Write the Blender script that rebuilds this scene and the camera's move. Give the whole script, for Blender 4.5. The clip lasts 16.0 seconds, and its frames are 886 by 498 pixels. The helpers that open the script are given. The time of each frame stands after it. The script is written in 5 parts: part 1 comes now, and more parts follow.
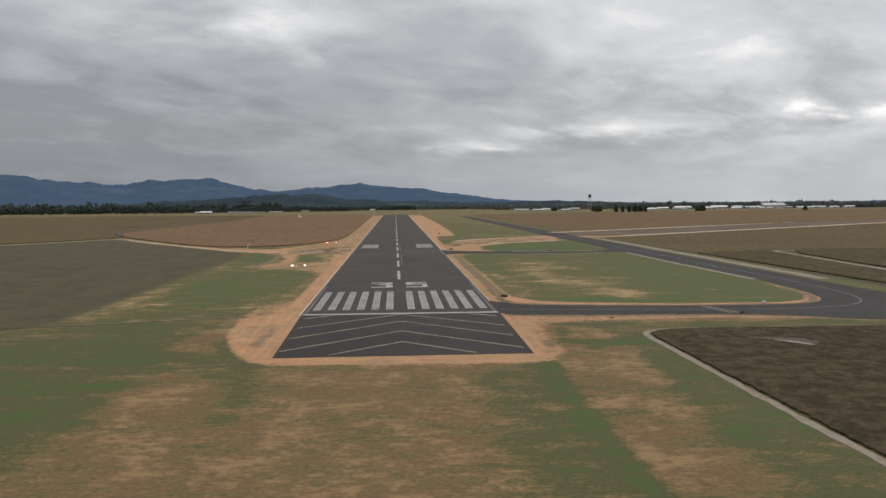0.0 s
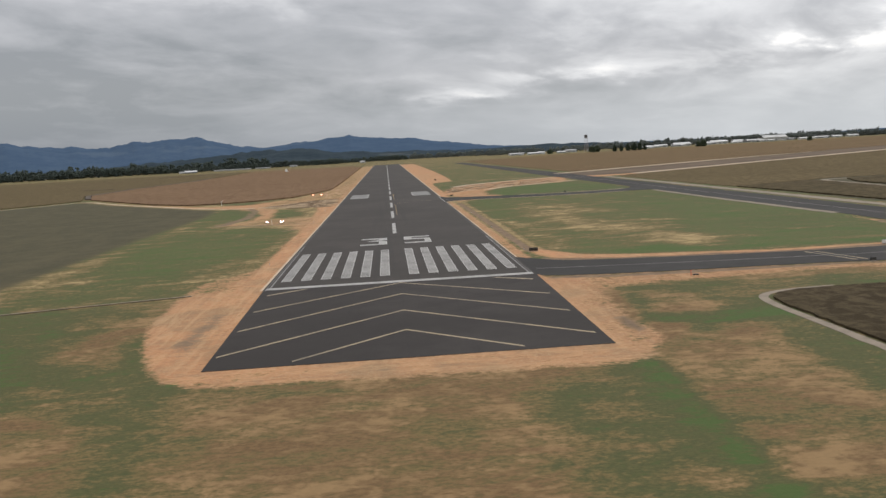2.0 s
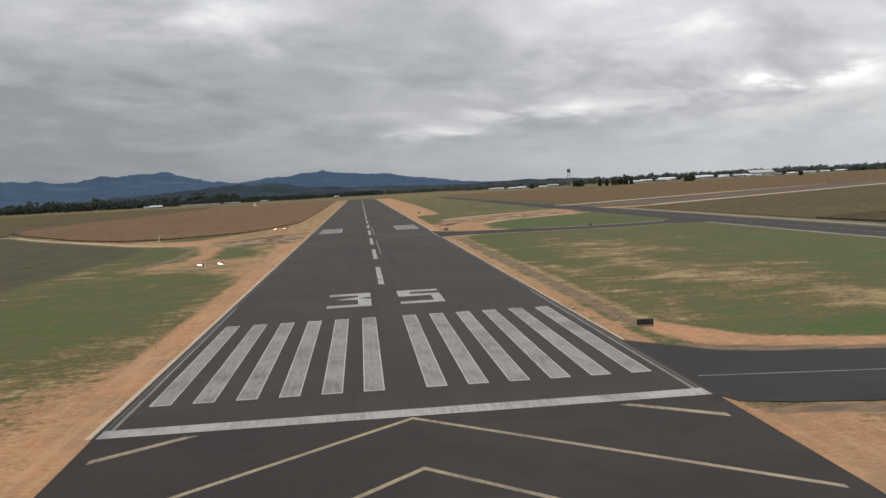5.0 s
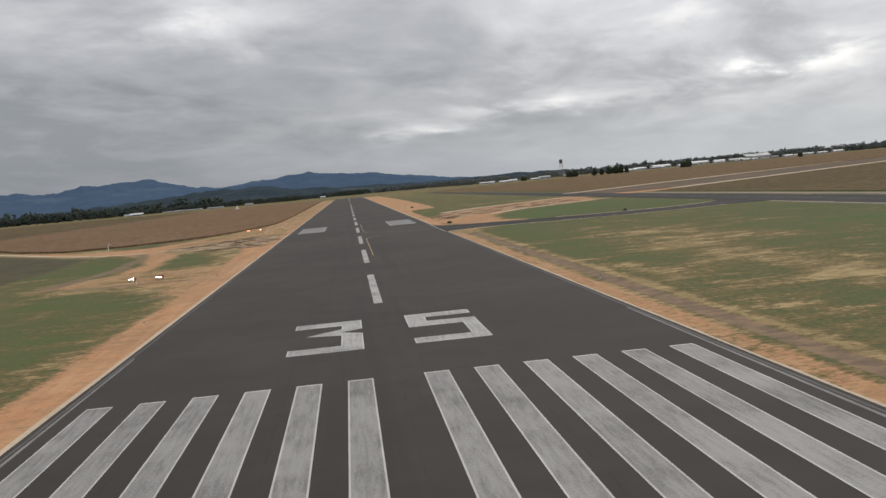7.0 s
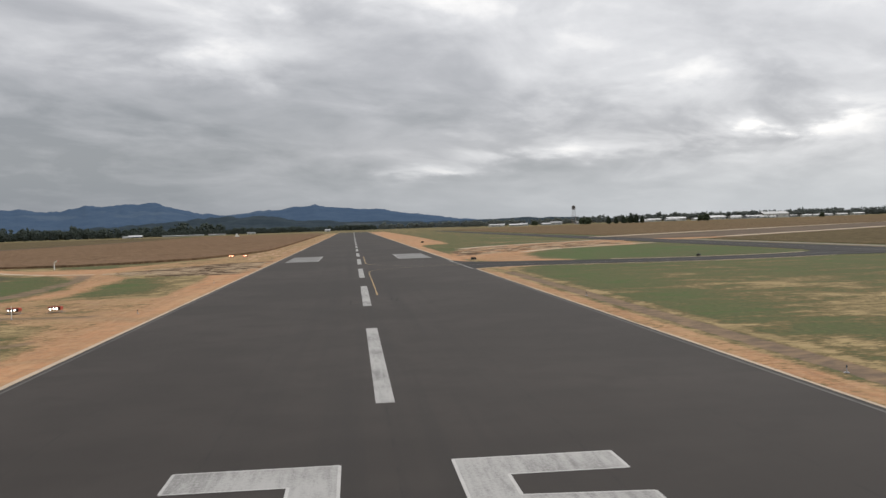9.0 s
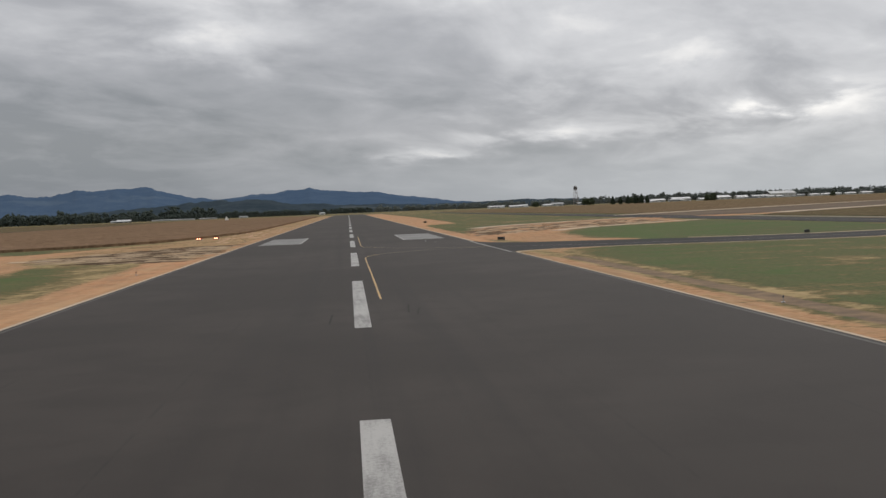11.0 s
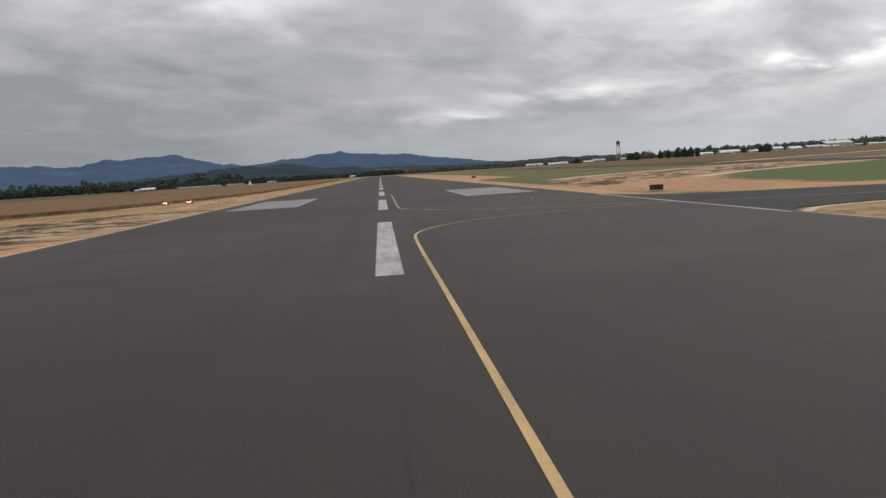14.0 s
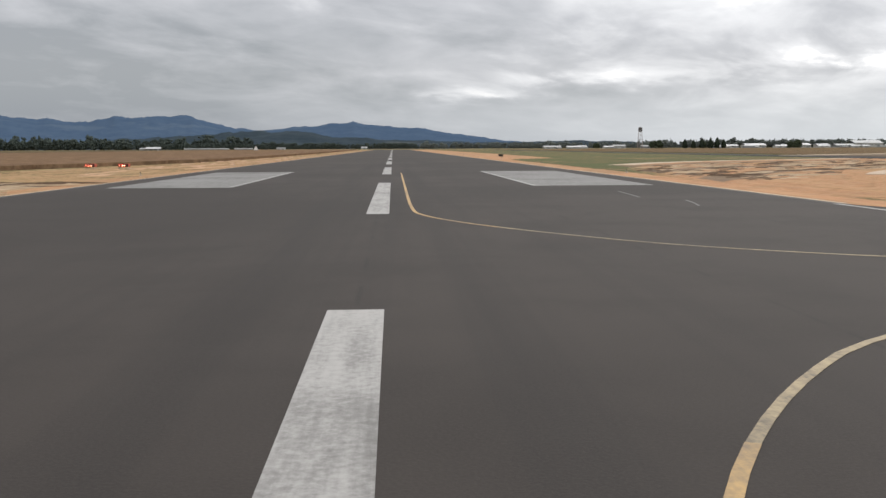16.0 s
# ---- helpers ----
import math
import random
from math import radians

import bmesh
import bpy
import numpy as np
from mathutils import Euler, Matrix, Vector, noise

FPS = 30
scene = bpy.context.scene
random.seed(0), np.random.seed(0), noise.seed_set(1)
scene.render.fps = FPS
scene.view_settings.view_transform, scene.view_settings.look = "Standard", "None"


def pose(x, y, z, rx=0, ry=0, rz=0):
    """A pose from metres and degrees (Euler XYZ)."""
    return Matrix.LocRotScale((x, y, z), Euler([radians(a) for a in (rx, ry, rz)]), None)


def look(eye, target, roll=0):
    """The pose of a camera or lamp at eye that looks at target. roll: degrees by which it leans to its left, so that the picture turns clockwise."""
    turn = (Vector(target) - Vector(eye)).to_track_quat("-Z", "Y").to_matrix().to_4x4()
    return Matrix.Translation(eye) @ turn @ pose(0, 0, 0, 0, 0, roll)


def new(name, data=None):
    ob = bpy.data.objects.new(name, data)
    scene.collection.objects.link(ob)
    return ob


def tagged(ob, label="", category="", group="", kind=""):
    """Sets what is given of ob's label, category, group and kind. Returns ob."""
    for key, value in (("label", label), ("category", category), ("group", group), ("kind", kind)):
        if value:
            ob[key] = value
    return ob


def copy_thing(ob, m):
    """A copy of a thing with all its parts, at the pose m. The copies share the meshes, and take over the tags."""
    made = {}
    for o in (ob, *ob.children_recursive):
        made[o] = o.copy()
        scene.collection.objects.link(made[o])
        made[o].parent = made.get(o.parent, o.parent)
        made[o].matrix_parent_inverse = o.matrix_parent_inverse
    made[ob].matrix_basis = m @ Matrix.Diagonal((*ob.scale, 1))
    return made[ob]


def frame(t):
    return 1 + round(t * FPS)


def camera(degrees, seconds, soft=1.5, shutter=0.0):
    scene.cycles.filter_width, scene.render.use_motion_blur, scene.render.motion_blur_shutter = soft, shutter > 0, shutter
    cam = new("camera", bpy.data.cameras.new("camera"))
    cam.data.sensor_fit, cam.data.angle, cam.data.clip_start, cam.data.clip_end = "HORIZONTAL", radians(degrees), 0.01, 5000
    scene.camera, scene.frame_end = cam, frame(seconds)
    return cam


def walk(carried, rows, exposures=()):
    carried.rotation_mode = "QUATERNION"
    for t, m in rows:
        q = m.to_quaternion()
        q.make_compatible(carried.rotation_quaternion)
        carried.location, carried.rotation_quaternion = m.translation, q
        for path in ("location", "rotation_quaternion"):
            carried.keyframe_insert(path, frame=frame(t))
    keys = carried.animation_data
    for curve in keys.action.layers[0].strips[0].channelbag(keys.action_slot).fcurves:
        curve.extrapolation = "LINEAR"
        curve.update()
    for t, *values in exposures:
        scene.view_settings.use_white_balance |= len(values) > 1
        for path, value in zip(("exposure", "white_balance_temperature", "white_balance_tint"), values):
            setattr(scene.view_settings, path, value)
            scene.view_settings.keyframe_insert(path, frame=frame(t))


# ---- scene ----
cam = camera(50.1, 16.0)
PATH = [
    (0, (-1.034, -227.287, 26.051), (-0.934, -225.292, 25.949), -0.54),
    (0.5, (-0.666, -212.451, 24.798), (-0.529, -210.464, 24.620), -0.21),
    (1, (-0.704, -197.391, 23.580), (-0.571, -195.405, 23.392), -0.36),
    (1.5, (-1.025, -182.304, 22.560), (-0.892, -180.321, 22.332), -1.44),
    (2, (-1.231, -167.285, 21.694), (-1.122, -165.299, 21.486), -3.19),
    (2.5, (-1.551, -152.394, 20.798), (-1.424, -150.411, 20.580), -6.59),
    (3, (-2.027, -137.670, 19.637), (-1.899, -135.684, 19.438), -5.94),
    (3.5, (-2.668, -122.940, 18.792), (-2.543, -120.954, 18.588), -6.01),
    (4, (-2.813, -108.025, 18.088), (-2.656, -106.044, 17.866), -4.55),
    (4.5, (-2.817, -92.814, 17.491), (-2.645, -90.832, 17.287), -3.83),
    (5, (-2.885, -77.686, 16.743), (-2.717, -75.697, 16.609), -3.05),
    (7.5, (-2.129, -4.259, 12.050), (-1.937, -2.273, 11.909), -5.43),
    (8, (-1.913, 10.556, 11.100), (-1.718, 12.544, 11.001), -4.54),
    (8.5, (-1.609, 25.026, 10.149), (-1.427, 27.016, 10.054), -3.09),
    (9, (-1.383, 39.075, 9.235), (-1.195, 41.065, 9.182), -1.85),
    (11.5, (-0.519, 108.419, 6.056), (-0.322, 110.407, 5.945), -2.46),
    (12, (-0.550, 122.548, 5.184), (-0.388, 124.536, 5.035), -3.62),
    (12.5, (-0.505, 136.786, 4.609), (-0.409, 138.774, 4.413), -4.46),
    (13, (-0.348, 150.746, 4.224), (-0.281, 152.737, 4.056), -4.25),
    (13.5, (-0.260, 164.457, 3.865), (-0.163, 166.448, 3.706), -3.20),
    (14, (-0.104, 177.751, 3.491), (0.018, 179.740, 3.326), -3.64),
    (14.5, (0.089, 190.837, 3.183), (0.229, 192.824, 3.005), -3.11),
    (15, (0.347, 203.782, 2.989), (0.465, 205.773, 2.848), -2.39),
    (15.5, (0.544, 216.965, 2.968), (0.679, 218.950, 2.760), -0.64),
    (16, (0.676, 230.353, 2.845), (0.780, 232.339, 2.632), -0.24),
]
EXPOSURES = [(0, -0.03), (0.5, -0.1), (1, 0.12), (1.5, 0.16), (3, 0.18), (3.5, 0.12), (4, -0.01), (4.5, 0.02), (7.5, 0.0), (8.5, 0.03), (9, 0.1), (11.5, -0.15), (12.5, 0.18), (13, 0.32), (14, 0.0), (14.5, 0.17), (15, 0.34), (15.5, 0.3), (16, 0.36)]
walk(cam, [(t, look(eye, target, roll)) for t, eye, target, roll in PATH], EXPOSURES)

# ---- daylight: a closed cloud deck with thin places, and a soft sun behind it ----
SUN_AZ, SUN_EL = radians(38), radians(46)


class Tree:
    """Short hand for shader nodes."""

    def __init__(self, tree):
        self.t = tree
        tree.nodes.clear()

    def n(self, kind, **sockets):
        node = self.t.nodes.new(kind)
        for key, value in sockets.items():
            self.put(node.inputs[key.replace("_", " ")], value)
        return node

    def put(self, socket, value):
        if isinstance(value, bpy.types.NodeSocket):
            self.t.links.new(value, socket)
        elif isinstance(value, tuple) and len(value) == 3 and len(socket.default_value) == 4:
            socket.default_value = (*value, 1)
        else:
            socket.default_value = value

    def math(self, op, a, b=0.0, c=0.0, clamp=False):
        node = self.t.nodes.new("ShaderNodeMath")
        node.operation, node.use_clamp = op, clamp
        for socket, value in zip(node.inputs, (a, b, c)):
            self.put(socket, value)
        return node.outputs[0]

    def vmul(self, vector, scale):
        node = self.t.nodes.new("ShaderNodeVectorMath")
        node.operation = "MULTIPLY"
        self.put(node.inputs[0], vector)
        self.put(node.inputs[1], scale)
        return node.outputs[0]

    def noise(self, vector, scale, detail=3.0, rough=0.55, bend=0.0):
        node = self.n("ShaderNodeTexNoise", Scale=scale, Detail=detail, Roughness=rough, Distortion=bend)
        self.put(node.inputs["Vector"], vector)
        return node.outputs["Fac"]

    def span(self, value, lo, hi, a=0.0, b=1.0, smooth=True):
        node = self.t.nodes.new("ShaderNodeMapRange")
        node.interpolation_type = "SMOOTHSTEP" if smooth else "LINEAR"
        for key, v in (("Value", value), ("From Min", lo), ("From Max", hi), ("To Min", a), ("To Max", b)):
            self.put(node.inputs[key], v)
        return node.outputs["Result"]

    def mix(self, fac, a, b, how="MIX"):
        node = self.t.nodes.new("ShaderNodeMix")
        node.data_type, node.blend_type = "RGBA", how
        for socket, value in zip((node.inputs[0], node.inputs[6], node.inputs[7]), (fac, a, b)):
            self.put(socket, value)
        return node.outputs[2]


def make_world():
    world = bpy.data.worlds.new("sky")
    scene.world = world
    world.use_nodes = True
    g = Tree(world.node_tree)
    ray = g.n("ShaderNodeTexCoord").outputs["Generated"]
    split = g.n("ShaderNodeSeparateXYZ", Vector=ray)
    up = g.math("MAXIMUM", split.outputs["Z"], 0.0)
    flat = g.math("ADD", up, 0.20)
    ahead = g.math("DIVIDE", split.outputs["Y"], flat)
    across = g.math("SUBTRACT", g.math("DIVIDE", split.outputs["X"], flat), g.math("MULTIPLY", ahead, 0.22))
    deck = g.n("ShaderNodeCombineXYZ", X=across, Y=g.math("MULTIPLY", ahead, 0.9), Z=0.35).outputs[0]
    broad = g.noise(deck, 0.62, 3, 0.5, 0.2)
    puffs = g.noise(deck, 2.1, 6, 0.54, 0.35)
    fine = g.noise(deck, 5.5, 5, 0.55, 0.3)
    body = g.math("ADD", g.math("MULTIPLY", broad, 0.36), g.math("ADD", g.math("MULTIPLY", puffs, 0.50), g.math("MULTIPLY", fine, 0.14)))
    light = g.span(body, 0.33, 0.68, smooth=False)

    ragged_x = g.math("MULTIPLY", g.math("SUBTRACT", puffs, 0.5), 0.14)
    ragged_z = g.math("MULTIPLY", g.math("SUBTRACT", fine, 0.5), 0.022)

    def spot(x0, z0, sx, sz, lean=0.0):
        """A soft ragged place in the deck, by bearing and height; a lean slopes it down to the east."""
        off = g.math("SUBTRACT", g.math("ADD", split.outputs["X"], ragged_x), x0)
        a = g.math("POWER", g.math("ABSOLUTE", g.math("DIVIDE", off, sx)), 2.0)
        rise = g.math("ADD", g.math("SUBTRACT", g.math("ADD", up, ragged_z), z0), g.math("MULTIPLY", off, lean))
        b = g.math("POWER", g.math("ABSOLUTE", g.math("DIVIDE", rise, sz)), 2.0)
        return g.math("POWER", 2.718, g.math("MULTIPLY", g.math("ADD", a, b), -1.0))

    def total_of(*spots):
        total = 0.0
        for place, gain in spots:
            total = g.math("ADD", total, g.math("MULTIPLY", place, gain))
        return total

    breaks = total_of((spot(0.43, 0.088, 0.09, 0.022, -0.06), 0.55), (spot(0.10, 0.055, 0.06, 0.006), 0.50), (spot(0.215, 0.070, 0.08, 0.009, -0.05), 0.46),
                      (spot(-0.155, 0.178, 0.10, 0.030), 0.24), (spot(0.05, 0.228, 0.16, 0.02), 0.26), (spot(0.33, 0.135, 0.16, 0.02, -0.12), 0.14), (spot(-0.27, 0.13, 0.10, 0.02, 0.1), 0.10))
    breaks = g.math("MULTIPLY", breaks, g.span(g.math("ADD", puffs, g.math("MULTIPLY", fine, 0.35)), 0.50, 0.76, 0.35, 1.0))
    shade = total_of((spot(0.03, 0.108, 0.16, 0.022, 0.14), 0.24), (spot(-0.46, 0.050, 0.38, 0.085), 0.50), (spot(0.15, 0.056, 0.06, 0.008), 0.14), (spot(-0.10, 0.145, 0.12, 0.018, 0.1), 0.10),
                     (spot(0.43, 0.070, 0.02, 0.006), 0.20), (spot(-0.32, 0.20, 0.12, 0.03), 0.08))
    east = g.span(split.outputs["X"], -0.35, 0.50)
    high = g.span(up, 0.06, 0.45)
    light = g.math("ADD", g.math("MULTIPLY", light, 0.66), g.math("ADD", g.math("MULTIPLY", high, 0.22), g.math("ADD", g.math("MULTIPLY", east, 0.08), 0.05)))
    light = g.math("SUBTRACT", g.math("ADD", light, breaks), shade, clamp=True)
    ramp = g.n("ShaderNodeValToRGB", Fac=light)
    stops = ramp.color_ramp.elements
    stops[0].position, stops[0].color = 0.0, (0.23, 0.24, 0.255, 1)
    stops[1].position, stops[1].color = 1.0, (1.0, 0.972, 0.935, 1)
    for place, colour in ((0.35, (0.372, 0.376, 0.394, 1)), (0.65, (0.566, 0.567, 0.580, 1))):
        stop = stops.new(place)
        stop.color = colour
    haze = g.span(up, 0.0, 0.085, 0.80, 0.0)
    haze_colour = g.mix(east, (0.168, 0.188, 0.218), (0.41, 0.44, 0.47))
    cloud = g.mix(haze, ramp.outputs[0], haze_colour)
    sky = g.t.nodes.new("ShaderNodeTexSky")
    sky.sky_type, sky.sun_disc = "NISHITA", False
    sky.sun_elevation, sky.sun_rotation = SUN_EL, SUN_AZ
    blue = g.mix(1.0, sky.outputs[0], (0.10, 0.10, 0.10), "MULTIPLY")
    total = g.mix(0.96, blue, cloud)
    back = g.n("ShaderNodeBackground", Color=total, Strength=1.25)
    out = g.n("ShaderNodeOutputWorld")
    g.t.links.new(back.outputs[0], out.inputs[0])


make_world()
sun_data = bpy.data.lights.new("sun", "SUN")
sun_data.energy, sun_data.angle, sun_data.color = 1.2, radians(22), (1.0, 0.96, 0.90)
sun = new("sun", sun_data)
sun.matrix_world = look((400, 500, 600), (400 - math.sin(SUN_AZ) * math.cos(SUN_EL), 500 - math.cos(SUN_AZ) * math.cos(SUN_EL), 600 - math.sin(SUN_EL)))


# ---- materials ----
def material(name, build, rough=0.85, metal=0.0, spec=0.5):
    mat = bpy.data.materials.new(name)
    mat.use_nodes = True
    g = Tree(mat.node_tree)
    at = g.n("ShaderNodeTexCoord").outputs["Object"]
    shader = g.n("ShaderNodeBsdfPrincipled", Roughness=rough, Metallic=metal)
    shader.inputs["Specular IOR Level"].default_value = spec
    out = g.n("ShaderNodeOutputMaterial")
    g.t.links.new(shader.outputs[0], out.inputs[0])
    made = build(g, at)
    colour, height, reach = made if isinstance(made, tuple) and len(made) == 3 and not isinstance(made[0], float) else (made, None, 0)
    g.put(shader.inputs["Base Color"], colour)
    if height is not None:
        bump = g.n("ShaderNodeBump", Strength=0.6, Distance=reach, Height=height)
        g.t.links.new(bump.outputs[0], shader.inputs["Normal"])
    return mat


def plain(name, colour, rough=0.6, metal=0.0, wear=0.25, size=0.8):
    """Painted or coated surface with slight soiling at two scales."""
    def build(g, at):
        fine, broad = g.noise(at, 6.0 / size, 5), g.noise(at, 0.9 / size, 3)
        dirt = g.math("MULTIPLY", g.math("ADD", fine, broad), 0.5)
        return g.mix(g.span(dirt, 0.35, 0.7, 0.0, wear), colour, tuple(c * 0.55 for c in colour))
    return material(name, build, rough, metal)


def grass_build(g, at):
    zone = g.t.nodes.new("ShaderNodeAttribute")
    zone.attribute_name = "zone"
    parts = g.n("ShaderNodeSeparateColor", Color=zone.outputs["Color"])
    soil, dry, rut = parts.outputs[0], parts.outputs[1], parts.outputs[2]
    wide = g.noise(at, 0.012, 4, 0.6, 0.8)
    mid = g.noise(g.vmul(at, (0.75, 0.6, 1.0)), 0.13, 5, 0.62, 0.5)
    tuft = g.noise(g.vmul(at, (0.7, 1.1, 1.0)), 0.62, 6, 0.68, 0.3)
    blade = g.noise(g.vmul(at, (0.8, 1.3, 1.0)), 3.6, 5, 0.65)
    swath = g.noise(g.vmul(at, (0.075, 0.17, 1.0)), 1.0, 6, 0.60, 0.7)

    def off(value, gain):
        return g.math("MULTIPLY", g.math("SUBTRACT", value, 0.5), gain)

    north = g.span(g.n("ShaderNodeSeparateXYZ", Vector=at).outputs["Y"], -32.0, 10.0)
    grain = g.noise(g.vmul(at, (0.9, 1.2, 1.0)), 1.5, 5, 0.7, 0.2)
    rag = g.math("ADD", off(tuft, 1.1), g.math("ADD", off(mid, 0.8), off(grain, 0.9)))
    green = g.mix(g.span(wide, 0.35, 0.65), (0.103, 0.112, 0.046), (0.078, 0.094, 0.039))
    green = g.mix(g.span(grain, 0.34, 0.68, 0.0, 0.85), green, (0.142, 0.140, 0.052))
    green = g.mix(g.span(blade, 0.34, 0.62, 0.55, 0.0), green, (0.050, 0.060, 0.026))
    green = g.mix(g.math("SUBTRACT", 0.45, g.math("MULTIPLY", north, 0.45)), green, (0.080, 0.073, 0.034))
    tan = g.mix(g.span(grain, 0.34, 0.66), (0.122, 0.096, 0.042), (0.185, 0.136, 0.060))
    dry_south = g.mix(g.span(grain, 0.32, 0.68), (0.128, 0.081, 0.040), (0.202, 0.127, 0.062))
    fleck = g.math("ADD", g.math("MULTIPLY", tuft, 0.45), g.math("MULTIPLY", mid, 0.55))
    dry_south = g.mix(g.span(fleck, 0.47, 0.60, 0.0, 0.55), dry_south, (0.36, 0.238, 0.118))
    hay = g.mix(g.span(grain, 0.32, 0.68), (0.240, 0.182, 0.088), (0.345, 0.262, 0.128))
    hay = g.mix(g.span(fleck, 0.48, 0.61, 0.0, 0.7), hay, (0.46, 0.345, 0.175))
    straw = g.mix(g.math("MULTIPLY", north, 0.85), dry_south, hay)
    spread = g.math("ADD", off(mid, 1.2), g.math("ADD", off(tuft, 1.35), g.math("ADD", off(grain, 1.1), g.math("ADD", off(blade, 0.5), g.math("ADD", off(swath, 2.1), off(wide, 0.6))))))
    dryness = g.math("ADD", dry, spread)
    green = g.mix(g.span(dryness, -0.52, -0.10, 0.75, 0.0), green, (0.066, 0.113, 0.032))
    turf = g.mix(g.span(dryness, 0.04, 0.40), green, tan)
    turf = g.mix(g.span(dryness, 0.34, 0.74), turf, straw)
    clod = g.noise(g.vmul(at, (1.0, 0.8, 1.0)), 0.33, 5, 0.66, 0.6)
    south = g.span(g.n("ShaderNodeSeparateXYZ", Vector=at).outputs["Y"], -70.5, -68.5, 1.0, 0.0)
    runs = g.noise(g.vmul(at, (1.0, 0.06, 1.0)), 0.7, 6, 0.66, 0.9)
    rows = g.noise(g.vmul(at, (0.05, 1.0, 1.0)), 1.0, 5, 0.62, 0.3)
    tracks = g.math("ADD", g.math("MULTIPLY", rows, south), g.math("MULTIPLY", runs, g.math("SUBTRACT", 1.0, south)))
    earth = g.mix(g.span(mid, 0.36, 0.66), (0.50, 0.250, 0.126), (0.385, 0.192, 0.098))
    earth = g.mix(g.span(wide, 0.44, 0.62, 0.0, 0.40), earth, (0.36, 0.230, 0.128))
    earth = g.mix(g.span(clod, 0.46, 0.62, 0.0, 0.6), earth, (0.50, 0.290, 0.152))
    earth = g.mix(g.span(tuft, 0.48, 0.66, 0.0, 0.6), earth, (0.28, 0.172, 0.102))
    earth = g.mix(g.span(mid, 0.50, 0.68, 0.0, 0.55), earth, (0.265, 0.182, 0.104))
    earth = g.mix(g.span(tracks, 0.48, 0.66, 0.0, 0.42), earth, (0.54, 0.345, 0.188))
    earth = g.mix(g.span(tracks, 0.34, 0.48, 0.34, 0.0), earth, (0.28, 0.172, 0.100))
    earth = g.mix(g.span(grain, 0.50, 0.68, 0.0, 0.4), earth, (0.52, 0.362, 0.205))
    earth = g.mix(g.span(blade, 0.50, 0.68, 0.0, 0.3), earth, (0.57, 0.425, 0.27))
    bare = g.span(g.math("ADD", soil, g.math("MULTIPLY", rag, 0.72)), 0.24, 0.58)
    ground_colour = g.mix(bare, turf, earth)
    clay = g.mix(g.span(tuft, 0.38, 0.64), (0.155, 0.112, 0.080), (0.26, 0.178, 0.110))
    ground_colour = g.mix(g.span(g.math("ADD", rut, g.math("MULTIPLY", rag, 0.5)), 0.36, 0.60), ground_colour, clay)
    olive = g.mix(g.span(mid, 0.36, 0.66), (0.066, 0.061, 0.036), (0.092, 0.080, 0.046))
    olive = g.mix(g.span(tuft, 0.46, 0.68, 0.0, 0.6), olive, (0.115, 0.100, 0.058))
    ground_colour = g.mix(g.span(g.math("ADD", zone.outputs["Alpha"], g.math("MULTIPLY", rag, 0.5)), 0.30, 0.70), ground_colour, olive)
    height = g.math("ADD", g.math("MULTIPLY", tuft, 0.6), g.math("ADD", g.math("MULTIPLY", grain, 0.5), g.math("MULTIPLY", blade, 0.35)))
    return ground_colour, height, 0.09


def asphalt_build(base, stain, streak=0.5):
    def build(g, at):
        broad = g.noise(at, 0.03, 4, 0.6, 0.4)
        along = g.noise(g.vmul(at, (1.0, 0.018, 1.0)), 0.55, 4, 0.6)
        grit = g.noise(at, 22.0, 3, 0.7)
        patch = g.noise(at, 0.22, 5, 0.6, 0.3)
        split = g.n("ShaderNodeSeparateXYZ", Vector=at)
        lane = g.math("ABSOLUTE", g.math("SUBTRACT", g.math("FRACT", g.math("ADD", g.math("DIVIDE", split.outputs["X"], 7.62), 0.5)), 0.5))
        seam = g.math("MULTIPLY", g.span(lane, 0.0, 0.012, 1.0, 0.0), g.span(g.noise(at, 0.4, 4), 0.42, 0.6))
        wheel = g.math("MULTIPLY", g.span(g.math("ABSOLUTE", split.outputs["X"]), 2.0, 11.0, 1.0, 0.0), g.span(along, 0.42, 0.66))
        colour = g.mix(g.span(broad, 0.36, 0.66), tuple(c * 0.86 for c in base), tuple(c * 1.28 for c in base))
        colour = g.mix(g.span(patch, 0.42, 0.70, 0.0, 0.6), colour, tuple(c * 0.74 for c in base))
        colour = g.mix(g.math("MULTIPLY", wheel, streak), colour, stain)
        colour = g.mix(g.span(grit, 0.35, 0.75, 0.0, 0.35), colour, tuple(c * 1.7 for c in base))
        colour = g.mix(g.math("MULTIPLY", seam, 0.5), colour, (0.022, 0.021, 0.020))
        return colour, grit, 0.006
    return build


def paint_build(colour, under, loss):
    """Road paint, worn through to the asphalt in streaks and specks."""
    def build(g, at):
        streaks = g.noise(g.vmul(at, (1.0, 0.10, 1.0)), 3.2, 5, 0.65, 0.2)
        specks = g.noise(at, 7.0, 6, 0.7)
        broad = g.noise(at, 0.16, 3, 0.5)
        gone = g.math("ADD", g.math("MULTIPLY", streaks, 0.42), g.math("ADD", g.math("MULTIPLY", specks, 0.40), g.math("MULTIPLY", broad, 0.43)))
        return g.mix(g.span(gone, 0.52, 0.80, 0.0, loss), colour, under)
    return build


